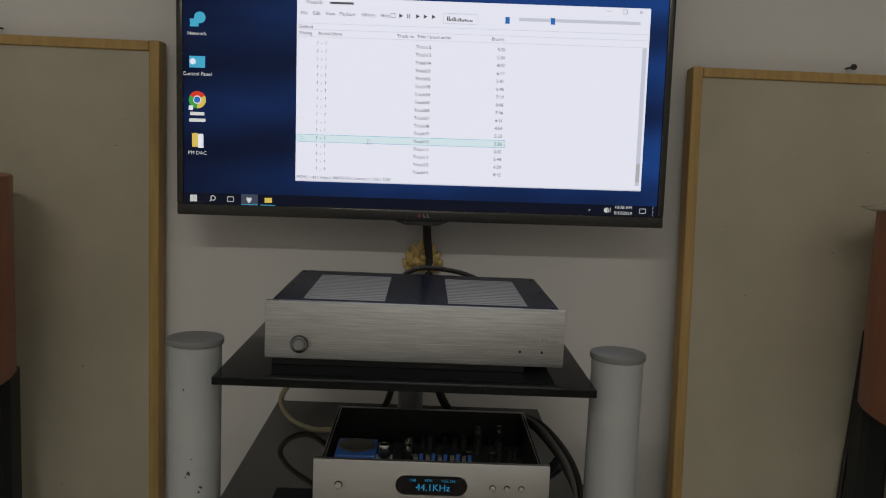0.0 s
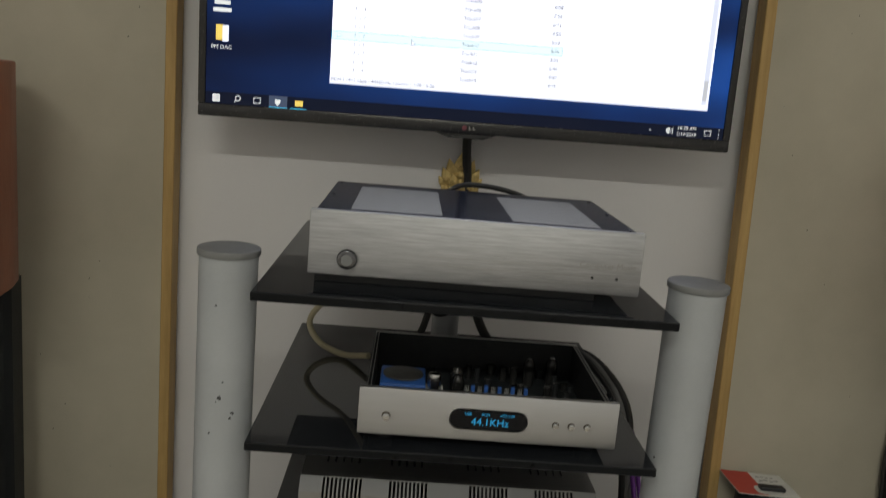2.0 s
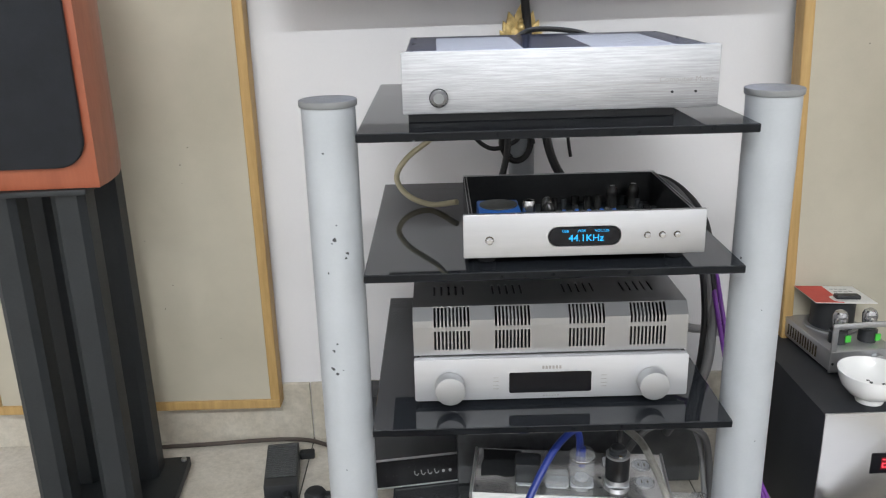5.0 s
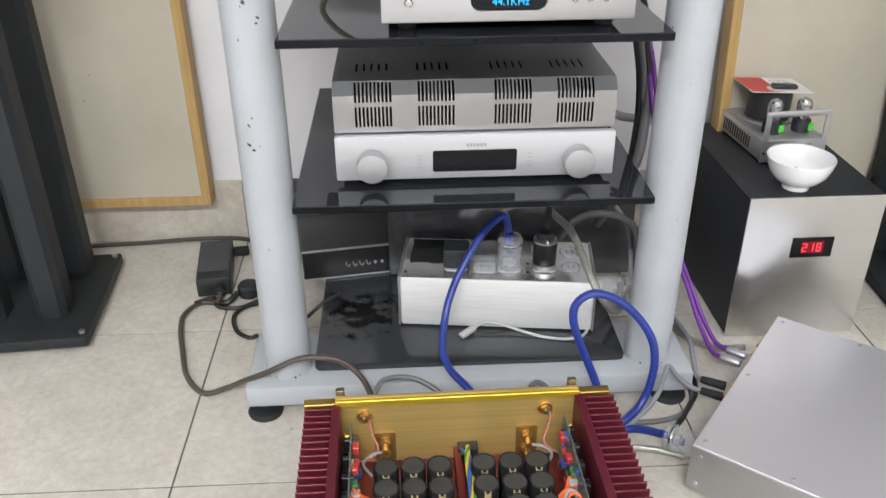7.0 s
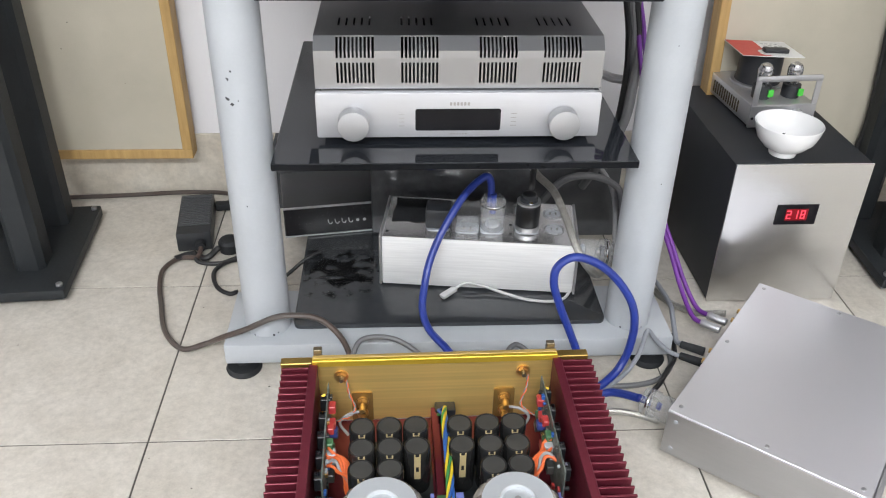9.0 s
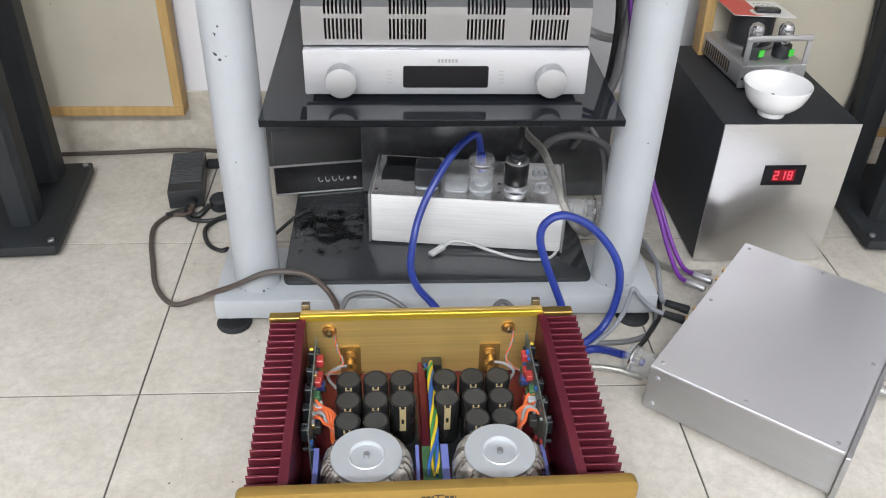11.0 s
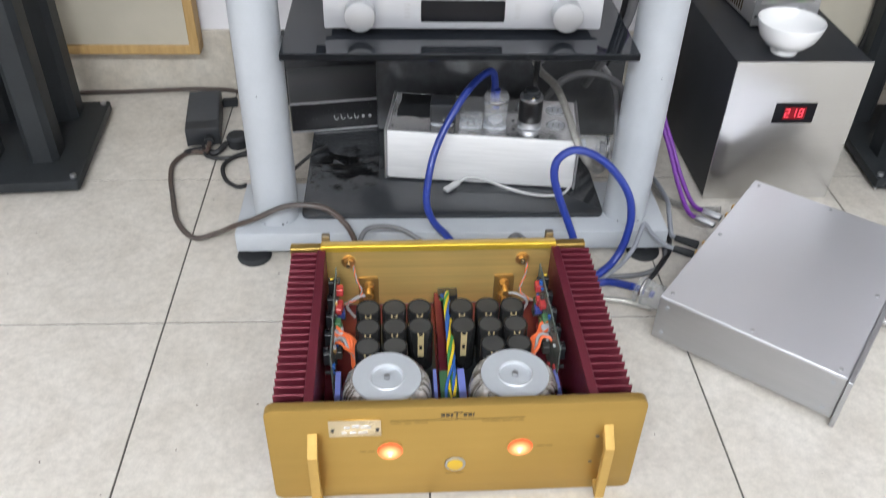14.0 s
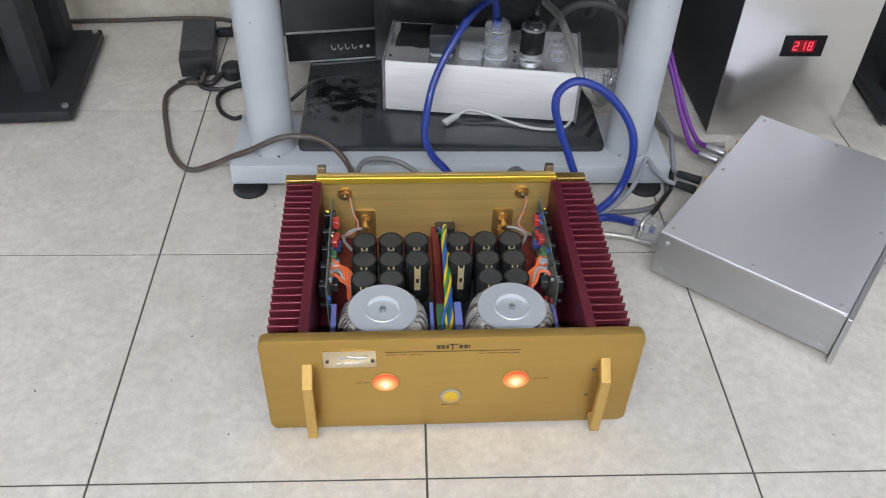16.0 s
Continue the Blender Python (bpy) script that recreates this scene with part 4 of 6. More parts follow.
slots = [(a + (b - a) * k / 10 + 0.0012, a + (b - a) * k / 10 + 0.0043) for a, b in groups for k in range(10)]
edges_x = sorted({-OW, OW} | {x for s in slots for x in s})


def cover_strip(x0, x1, k):
    (ya, za), (yb, zb) = path[k], path[k + 1]
    d = Vector((yb - ya, zb - za)).normalized()
    ny, nz = d.y * 0.0016, -d.x * 0.0016
    v = [cv.verts.new(q) for q in ((x0, ya, za), (x1, ya, za), (x1, yb, zb), (x0, yb, zb),
                                   (x0, ya + ny, za + nz), (x1, ya + ny, za + nz), (x1, yb + ny, zb + nz), (x0, yb + ny, zb + nz))]
    for f in ((0, 1, 2, 3), (7, 6, 5, 4), (0, 4, 5, 1), (1, 5, 6, 2), (2, 6, 7, 3), (3, 7, 4, 0)):
        cv.faces.new([v[i] for i in f])


for a, b in zip(edges_x, edges_x[1:]):
    slot = any(abs(a - s[0]) < 1e-6 for s in slots)
    for k in range(8):
        even = slot and int(round((a + OW) / 0.0055)) % 2 == 0
        if not (slot and k in (1, 3, 4) or even and k == 6):
            cover_strip(a, b, k)
bmesh.ops.recalc_face_normals(cv, faces=cv.faces)
part("valve_cover", cv, material("cover_silver", (0.36, 0.362, 0.368), 0.36, 0.92, vary=0.02, scale=6, fine=500, rough_vary=0.02), oct_amp, "silver sheet metal cover with slots")
for x0, x1 in ((-OW, -OW + 0.0015), (OW - 0.0015, OW)):
    part("cover_side", prism(B(), [(0.016, 0.0785), (0.0165, 0.130), (0.031, 0.1455), (0.29, 0.1455), (0.29, 0.0785)], x0, x1, "x"), ALUBLAST, oct_amp)
part("inner_deck", box(B(), -OW + 0.0025, OW - 0.0025, 0.018, 0.288, 0.0765, 0.080), DARK, oct_amp)
# Black sheets added behind the slots to keep the inside dark.
for x0, x1 in ((-OW + 0.0018, -OW + 0.0032), (OW - 0.0032, OW - 0.0018)):
    part("side_darkener", prism(B(), [(0.019, 0.0805), (0.0195, 0.128), (0.032, 0.1435), (0.287, 0.1435), (0.287, 0.0805)], x0, x1, "x"), RUBBER, oct_amp, "black sheet added inside the cover to keep the slots dark")
part("back_darkener", box(B(), -OW + 0.004, OW - 0.004, 0.284, 0.287, 0.0805, 0.143), RUBBER, oct_amp)
for x in (-0.145, -0.055, 0.053, 0.143):
    for y in (0.06, 0.115):
        part("valve", lathe(B(), (x, y, 0.080), [(0.012, 0), (0.013, 0.015), (0.015, 0.02), (0.016, 0.035), (0.013, 0.050), (0.004, 0.058)], 18), DARK, oct_amp)
part("display_window", prism(B(), rounded(-0.0625, 0.0595, 0.0185, 0.0515, 0.003, 3), -0.0006, 0.001, "y"), DISPLAYBLACK, oct_amp, "black display window")
for x in (-0.150, 0.149):
    k = part("knob", cyl(B(), (x, -0.001, 0.0335), 0.0222, -0.021, "y", n=56, bevel=0.0015), material("knob_aluminium", (0.46, 0.465, 0.475), 0.5, 0.8, vary=0.04, fine=500, bump=0.05), oct_amp, "large round silver knob")
    part("knob_skirt", cyl(B(), (x, 0.0004, 0.0335), 0.0230, -0.0014, "y", n=56), ALUBLAST, k)
ob = B()
for x in (-0.012, -0.007, -0.002, 0.003, 0.008, 0.013):
    box(ob, x - 0.0016, x + 0.0016, -0.0004, 0.0004, 0.0565, 0.0615)
for k in range(4):
    for x in (-0.082, 0.078):
        box(ob, x - 0.004, x + 0.004, -0.0004, 0.0004, 0.0255 + 0.006 * k, 0.0263 + 0.006 * k)
for k in range(6):
    box(ob, -0.012 + 0.0042 * k, -0.0095 + 0.0042 * k, -0.0004, 0.0004, 0.0125, 0.0137)
tagged(part("printing", ob, ENGRAVE, oct_amp), "small grey printed marks", kind="stuff")
feet(oct_amp, (-0.16, 0.16), (0.04, 0.26), 0.0, 0.016, 0.0079)

# ---- power strip on the bottom shelf ----
pdu = thing("power_strip", pose(-0.0585, 0.698, 0.0672, 0, 0, -7.0), "silver aluminium mains power strip with several plugs", "power strip")
part("body", box(B(), 0.004, 0.334, 0.0, 0.145, 0.003, 0.0985, 0.004), PDUALU, pdu, "brushed aluminium housing")
part("end_plate", box(B(), 0.0, 0.0038, -0.001, 0.146, 0.002, 0.1, 0.001, 1), ALUBLAST, pdu)
part("end_plate", box(B(), 0.3342, 0.338, -0.001, 0.146, 0.002, 0.1, 0.001, 1), ALUBLAST, pdu)
part("top_plate", box(B(), 0.006, 0.332, 0.003, 0.142, 0.0984, 0.0990, 0.0002, 1), PDUTOP, pdu, "polished top plate")
for y in (0.052, 0.105):
    rs = part("round_socket", lathe(B(), (0.297, y, 0.0990), [(0.0175, 0.0), (0.0175, 0.0022), (0.0160, 0.0030), (0.0150, 0.0014), (0.002, 0.0012)], 32), CLEARPL, pdu, "clear round socket cover")
    part("socket_face", cyl(B(), (0.297, y, 0.0991), 0.0140, 0.0008, n=28), GREYPART, rs)
    for dx in (-0.005, 0.005):
        part("slot", box(B(), 0.297 + dx - 0.001, 0.297 + dx + 0.001, y - 0.004, y + 0.004, 0.1003, 0.1006), INK, rs)
for x, y in ((0.098, 0.045), (0.148, 0.042), (0.190, 0.045), (0.250, 0.050), (0.250, 0.110)):
    so = part("socket", prism(B(), rounded(x - 0.02, x + 0.02, y - 0.017, y + 0.017, 0.008), 0.0991, 0.1005), GREYPART, pdu, "pale grey mains socket")
    for dx in (-0.006, 0.006):
        part("slot", box(B(), x + dx - 0.001, x + dx + 0.001, y - 0.004, y + 0.004, 0.1006, 0.1011), INK, so)
for x, y in ((0.222, 0.03), (0.222, 0.06), (0.322, 0.07), (0.012, 0.02)):
    part("screw", cyl(B(), (x, y, 0.0987), 0.0028, 0.001, n=12), DARK, pdu)
# Ragged black sheet laid on the top in place of a dark reflection.
rt = random.Random(17)
dark_patch = [(0.016 + 0.072 * u, 0.052 + rt.uniform(-0.004, 0.004)) for u in (0, 0.2, 0.4, 0.6, 0.8, 1.0)] + [(0.088 + rt.uniform(-0.003, 0.005), 0.052 + 0.086 * u) for u in (0.3, 0.6, 1.0)] + [(0.016 + rt.uniform(-0.003, 0.004), 0.138 - 0.086 * u) for u in (0.0, 0.3, 0.6)]
part("dark_reflection", prism(B(), dark_patch, 0.0991, 0.0996), RUBBER, pdu, "ragged black patch standing in for a dark reflection on the top")
part("clear_cover", box(B(), 0.128, 0.168, 0.022, 0.062, 0.1006, 0.1135, 0.003), CLEARPL, pdu, "clear plastic socket cover")
bp = B()
box(bp, 0.076, 0.120, 0.030, 0.072, 0.1007, 0.138, 0.005)
box(bp, 0.084, 0.112, 0.072, 0.080, 0.106, 0.130, 0.003)
solid("black_plug", bp, DARK, "square black mains plug in the power strip", "plug").matrix_world = pdu.matrix_world


def clear_plug(m, body, label, cable):
    t = thing("mains_plug", m, label, "plug", "mains plugs")
    part("shell", lathe(B(), (0, 0, 0), [(0.019, 0.0), (0.0205, 0.003), (0.0205, 0.028), (0.0185, 0.030), (0.0185, 0.034), (0.0215, 0.036), (0.0215, 0.055), (0.0190, 0.059), (0.0105, 0.060)], 32), body, t)
    if body is CLEARPL:
        part("contact_block", lathe(B(), (0, 0, 0.004), [(0.010, 0), (0.012, 0.002), (0.012, 0.006), (0.007, 0.008)], 16), GREYPART, t)
        # Ring added to give the glints of clear plastic at the neck.
        part("neck_glint", lathe(B(), (0, 0, 0.0465), [(0.0216, 0.0), (0.0222, 0.001), (0.0222, 0.0030), (0.0216, 0.0040)], 32), POLISHED, t, "polished ring standing in for glints at the neck")
        part("clamp", box(B(), -0.009, 0.009, -0.006, 0.006, 0.036, 0.046, 0.001, 1), POLISHED, t, "bright cable clamp")
        part("lead", cyl(B(), (0, 0, 0.030), 0.0058, 0.0355, n=16), cable, t)
    else:
        part("core", lathe(B(), (0, 0, 0.003), [(0.010, 0), (0.013, 0.01), (0.011, 0.03), (0.006, 0.055)], 20), DARK, t)
    return t


pm = pdu.matrix_world.copy()
clear_plug(pm @ pose(0.190, 0.045, 0.1012), CLEARPL, "clear plastic mains plug standing in the power strip", CABLEBLUE)
bpl = thing("mains_plug", pm @ pose(0.250, 0.050, 0.1012), "black mains plug with chrome rings in the power strip", "plug", "mains plugs")
part("shell", lathe(B(), (0, 0, 0), [(0.0185, 0.0), (0.0200, 0.002), (0.0200, 0.012), (0.0205, 0.014), (0.0205, 0.046), (0.0195, 0.050)], 36), GLOSSBLACK, bpl)
part("collar", lathe(B(), (0, 0, 0.0542), [(0.0150, 0.0), (0.0150, 0.006), (0.0120, 0.008), (0.0120, 0.012), (0.0075, 0.014)], 32), DARK, bpl)
part("clamp_screw", cyl(B(), (0.003, -0.0150, 0.0572), 0.0030, -0.0012, "y", n=14), POLISHED, bpl, "bright clamp screw")
part("ring", cyl(B(), (0, 0, 0.001), 0.0212, 0.008, n=32), ALUFINE, bpl, "chrome ring")
part("ring", cyl(B(), (0, 0, 0.050), 0.0202, 0.004, n=32), ALUFINE, bpl, "chrome ring")
clear_plug(pm @ pose(0.3382, 0.025, 0.0765, 0, 90, 0), CLEARPL, "clear plastic mains plug in the end of the power strip", BRAID)

# Box added to fill the dark area behind the rack, its true form unknown.
tall = thing("low_black_filler", pose(-0.285, 1.082, 0.0), "low glossy black box added to fill the dark area behind the rack", "cabinet")
part("body", box(B(), 0.0, 0.70, 0.004, 0.075, 0.003, 0.150, 0.003), DARK, tall)
part("front_panel", box(B(), 0.001, 0.699, 0.0, 0.0036, 0.005, 0.149, 0.001, 1), BLACKGLOSS, tall, "glossy black front with dust")
for x in (0.03, 0.67):
    part("foot", cyl(B(), (x, 0.035, 0.0), 0.012, 0.0035, n=18), RUBBER, tall)

# Box added to cover the pale floor where a grey area lies.
case_b = thing("grey_filler", pose(0.240, 0.955, 0.0), "dusty dark grey box added to fill the grey area behind the power strip", "equipment case")
part("body", box(B(), 0.0, 0.180, 0.004, 0.100, 0.003, 0.175, 0.003), DARK, case_b)
part("front_panel", box(B(), 0.001, 0.179, 0.0, 0.0036, 0.005, 0.173, 0.001, 1), material("dusty_grey_plastic", (0.085, 0.088, 0.092), 0.3, vary=0.3, scale=25, fine=300), case_b, "dusty grey front")
for x in (0.02, 0.16):
    part("foot", cyl(B(), (x, 0.05, 0.0), 0.010, 0.0035, n=16), RUBBER, case_b)

bx = thing("black_box", pose(-0.075, 0.870, 0.0672), "plain black equipment box standing behind the power strip", "equipment box")
part("body", box(B(), 0.0, 0.305, 0.0045, 0.106, 0.0, 0.165, 0.003), DARK, bx)
part("front_panel", box(B(), 0.001, 0.304, 0.0, 0.004, 0.002, 0.163, 0.0008, 1), BLACKGLOSS, bx)

router = thing("network_box", pose(-0.2385, 0.858, 0.0672, 0, 0, 8.6), "black network box with silver trim on the bottom shelf", "router")
part("body", box(B(), 0.0, 0.196, 0.004, 0.15, 0.0, 0.063, 0.003), DARK, router)
part("front_panel", box(B(), 0.001, 0.195, 0.0, 0.0036, 0.003, 0.0605, 0.001, 1), BEZEL, router)
for z in (0.0005, 0.0605):
    part("trim", box(B(), 0.0, 0.196, -0.0018, 0.0032, z, z + 0.0028, 0.0006, 1), ALUBLAST, router, "silver trim strip")
mk = B()
for k in range(4):
    sweep(mk, [(0.082 + 0.013 * k, -0.0004, 0.033), (0.083 + 0.013 * k, -0.0004, 0.026), (0.087 + 0.013 * k, -0.0004, 0.023), (0.090 + 0.013 * k, -0.0004, 0.027)], 0.0009, 6, 4)
for k in range(2):
    cyl(mk, (0.138 + 0.013 * k, -0.0001, 0.027), 0.003, -0.0008, "y", n=14)
part("marking", mk, GREYINK, router, "grey marks")

# ---- open power amplifier on the floor ----
amp = thing("power_amplifier", pose(0.0335, 0.080, 0.0, 0, 0, 0.8), "open gold power amplifier with maroon heat sinks on the floor", "amplifier")
AW = 0.2225
FZ0, FZ1 = 0.006, 0.1685
part("front_panel", prism(B(), rounded(-AW, AW, FZ0, FZ1, 0.011, 6), -0.006, 0.008, "y", 0.0016), GOLD, amp, "thick gold anodised front panel")
BZ = 0.1385
part("back_panel", box(B(), -0.178, 0.172, 0.338, 0.346, 0.018, BZ, 0.001, 1), GOLDBACK, amp, "brushed gold back panel")
part("top_rail", box(B(), -0.178, 0.172, 0.3305, 0.3378, BZ - 0.010, BZ + 0.001, 0.001, 1), GOLDBRIGHT, amp, "bright gold top edge")
for x0, x1 in ((-0.2225, -0.1785), (0.1725, 0.2165)):
    part("end_block", box(B(), x0, x1, 0.3315, 0.346, BZ - 0.03, BZ - 0.003, 0.001, 1), GOLD, amp)
for x in (-0.171, 0.164):
    part("rear_stud", box(B(), x - 0.006, x + 0.006, 0.3465, 0.356, BZ - 0.02, BZ + 0.008, 0.001, 1), STUD, amp)
part("floor_plate", box(B(), -0.176, 0.170, 0.0085, 0.3375, 0.014, 0.018), MAROON, amp)
for side, x0 in ((-1, -0.1765), (1, 0.1705)):
    hs = part("heat_sink", box(B(), x0 - 0.006, x0 + 0.006, 0.0085, 0.3300, 0.016, BZ - 0.004, 0.0008, 1), MAROON, amp, "maroon anodised heat sink wall")
    fin = mesh_of("fin", box(B(), 0, 0.038 if side < 0 else 0.0445, -0.0016, 0.0016, 0.018, BZ - 0.006, 0.0005, 1), MAROON)
    for k in range(25):
        f = new("fin", fin)
        f.parent = hs
        f.location = (x0 + 0.0062 if side > 0 else x0 - 0.0442, 0.0125 + k * 0.01305, 0)
fe = [(x, y) for x in (-0.16, 0.16) for y in (0.03, 0.31)]
for x, y in fe:
    part("foot", cyl(B(), (x, y, 0.0), 0.018, 0.0139, n=24), RUBBER, amp)
# handles
for x in (-0.1695, 0.1800):
    hd = prism(B(), [(-0.006, 0.014), (-0.026, 0.0115), (-0.027, 0.108), (-0.006, 0.128), (-0.006, 0.113), (-0.019, 0.101), (-0.018, 0.021), (-0.006, 0.024)], x - 0.0058, x + 0.0058, "x", 0.0008)
    part("handle", hd, HANDLEGOLD, amp, "angular gold front handle")
# front details
def lens_dish(x, z):
    """A shallow dish of amber glass, sunk towards its middle."""
    bm = lathe(B(), (0, 0, 0), [(0.0152, 0.0), (0.0152, 0.0010), (0.0120, 0.0006), (0.0075, 0.0003), (0.0030, 0.0002)], 40)
    bm.transform(Matrix.Translation((x, -0.0063, z)) @ pose(0, 0, 0, 90))
    return bm


def turned_ring(x, z, r0, r1):
    bm = lathe(B(), (0, 0, 0), [(r0, 0.0), (r0, 0.0013), ((r0 + r1) / 2, 0.0017), (r1, 0.0013), (r1, 0.0)], 40)
    bmesh.ops.delete(bm, geom=[f for f in bm.faces if len(f.verts) > 4], context="FACES")
    bm.transform(Matrix.Translation((x, -0.0063, z)) @ pose(0, 0, 0, 90))
    return bm


for x, z in ((-0.0795, 0.094), (0.0765, 0.094)):
    lp = part("indicator_lamp", lens_dish(x, z), lamp_face("amber_lamp", (x, -0.006, z - 0.005)), amp, "glowing orange round lamp")
    part("lamp_ring", turned_ring(x, z, 0.0152, 0.0163), HANDLEGOLD, lp)
    part("lamp_core", cyl(B(), (x, -0.0060, z - 0.0095), 0.0021, -0.0012, "y", n=20), glow("warm_lamp_core", (1.0, 0.82, 0.55), 1.25), lp, "white-hot filament spot")
pb = part("power_button", cyl(B(), (-0.001, -0.0055, 0.0645), 0.0098, -0.0035, "y", n=36, bevel=0.001), LAMPYELLOW, amp, "amber round power button")
part("button_ring", cyl(B(), (-0.001, -0.0055, 0.0645), 0.0128, -0.0022, "y", n=36, bevel=0.0006), ALUFINE, pb)
nm = part("name_plate", prism(B(), rounded(-0.150, -0.089, 0.124, 0.152, 0.001, 2), -0.0088, -0.0062, "y", 0.0004), material("champagne_plate", (0.66, 0.56, 0.38), 0.25, 1.0, vary=0.08, scale=40), amp, "champagne metal name plate")
for x in (-0.1455, -0.0935):
    part("screw", cyl(B(), (x, -0.0087, 0.1355), 0.0022, -0.0012, "y", n=12), DARK, nm)
eg = B()
for k, (x, w) in enumerate(((-0.132, 0.007), (-0.123, 0.009), (-0.113, 0.012))):
    box(eg, x, x + w, -0.0094, -0.0087, 0.139 + 0.0012 * (k % 2), 0.1425 + 0.0012 * (k % 2), 0.0003, 1)
    box(eg, x - 0.003, x + w - 0.004, -0.0094, -0.0087, 0.1305, 0.133, 0.0003, 1)
part("engraving", eg, ALUFINE, nm)
ln, fl = B(), B()
box(ln, -0.0785, 0.078, -0.0067, -0.0061, 0.1466, 0.14695)
for x0, x1 in ((-0.078, -0.066), (-0.062, -0.054), (-0.050, -0.035), (0.028, 0.036), (0.038, 0.050), (0.052, 0.064), (0.066, 0.077)):
    box(fl, x0, x1, -0.0066, -0.0061, 0.1417, 0.1424)
for x0, x1, z in ((-0.115, -0.108, 0.0925), (-0.106, -0.098, 0.0925), (0.097, 0.106, 0.0935), (0.108, 0.116, 0.0935), (-0.012, -0.002, 0.0465), (0.0, 0.010, 0.0465)):
    box(fl, x0, x1, -0.0066, -0.0061, z, z + 0.0008)
for x, w in ((-0.020, 0.0045), (-0.0145, 0.0045), (-0.009, 0.003), (0.006, 0.0045), (0.0115, 0.0045), (0.017, 0.0015)):
    box(ln, x, x + w, -0.0067, -0.0061, 0.1515, 0.157)
box(ln, -0.0055, 0.005, -0.0067, -0.0061, 0.158, 0.1592)
box(ln, -0.0025, -0.0008, -0.0067, -0.0061, 0.150, 0.158)
tagged(part("printing", fl, FINEINK, amp), "fine brown printed captions", kind="stuff")
tagged(part("printing", ln, INK, amp), "dark printed marks and rule line", kind="stuff")
for x, z in ((-0.170, 0.056), (0.169, 0.108), (0.166, 0.060)):
    part("screw", cyl(B(), (x, -0.0058, z), 0.0026, -0.0009, "y", n=14), STUD, amp)
# inside
for x in (-0.0825, 0.0825):
    wr = lathe(B(), (x, 0.098, 0.020), [(0.050, 0.0), (0.0560, 0.012), (0.0580, 0.035), (0.0578, 0.058), (0.0560, 0.070), (0.0525, 0.079), (0.0475, 0.0845), (0.0405, 0.0862), (0.0225, 0.0863), (0.0215, 0.074), (0.004, 0.0735)], 110)
    rt = random.Random(int(1000 * x) + 400)
    dark = [rt.random() < 0.30 for _ in range(110)]
    for i, f in enumerate(list(wr.faces)[:1100]):
        f.material_index = 1 if dark[(i % 110 + (i // 110) // 3) % 110] else 0
    fold = [rt.uniform(-0.0013, 0.0010) for _ in range(110)]
    for v in wr.verts:
        q = Vector((v.co.x - x, v.co.y - 0.098))
        if q.length > 0.042 and v.co.z > 0.022:
            k = int(round(math.atan2(q.y, q.x) / (2 * math.pi) * 110)) % 110
            s = 1 + (fold[k] + rt.uniform(-0.0004, 0.0004)) / q.length
            v.co.x, v.co.y = x + q.x * s, 0.098 + q.y * s
    t = part("toroid", wr, (WRAP, WRAPDARK), amp, "film-wrapped toroidal transformer")
    part("clamp_disc", lathe(B(), (x, 0.098, 0.1066), [(0.0430, 0.0), (0.0440, 0.0010), (0.0435, 0.0030), (0.0235, 0.0032), (0.0222, 0.0042), (0.0205, 0.0034), (0.0172, -0.0050), (0.0160, -0.0095), (0.0125, -0.0102), (0.003, -0.0102)], 72), STEELDISC, t, "dished zinc clamping disc")
    part("washer", cyl(B(), (x, 0.098, 0.0965), 0.0095, 0.0014, n=24), ALUFINE, t)
    part("bolt", cyl(B(), (x, 0.098, 0.0979), 0.0072, 0.0055, n=6, bevel=0.0006), POLISHED, t, "bright hexagon nut")
    tip = B()
    for k in range(7):
        cyl(tip, (x, 0.098, 0.1034 + 0.0012 * k), 0.0040, 0.0008, n=14)
        cyl(tip, (x, 0.098, 0.1042 + 0.0012 * k), 0.0034, 0.0004, n=14)
    part("bolt_tip", tip, ALUFINE, t, "threaded bolt end")
for x0, x1 in ((-0.152, -0.1450), (-0.0205, -0.0160), (0.0125, 0.0220), (0.1440, 0.149)):
    part("insulation_sheet", box(B(), x0, x1, 0.085, 0.150, 0.0185, 0.066), LILAC, amp, "lilac insulating sheet")
def turned_cap_rim(x, y):
    bm = lathe(B(), (x, y, 0.0920), [(0.0146, 0.0), (0.0148, 0.0016), (0.0158, 0.0022), (0.0170, 0.0014), (0.0175, -0.0008)], 32)
    bmesh.ops.delete(bm, geom=[f for f in bm.faces if len(f.verts) > 4], context="FACES")
    return bm


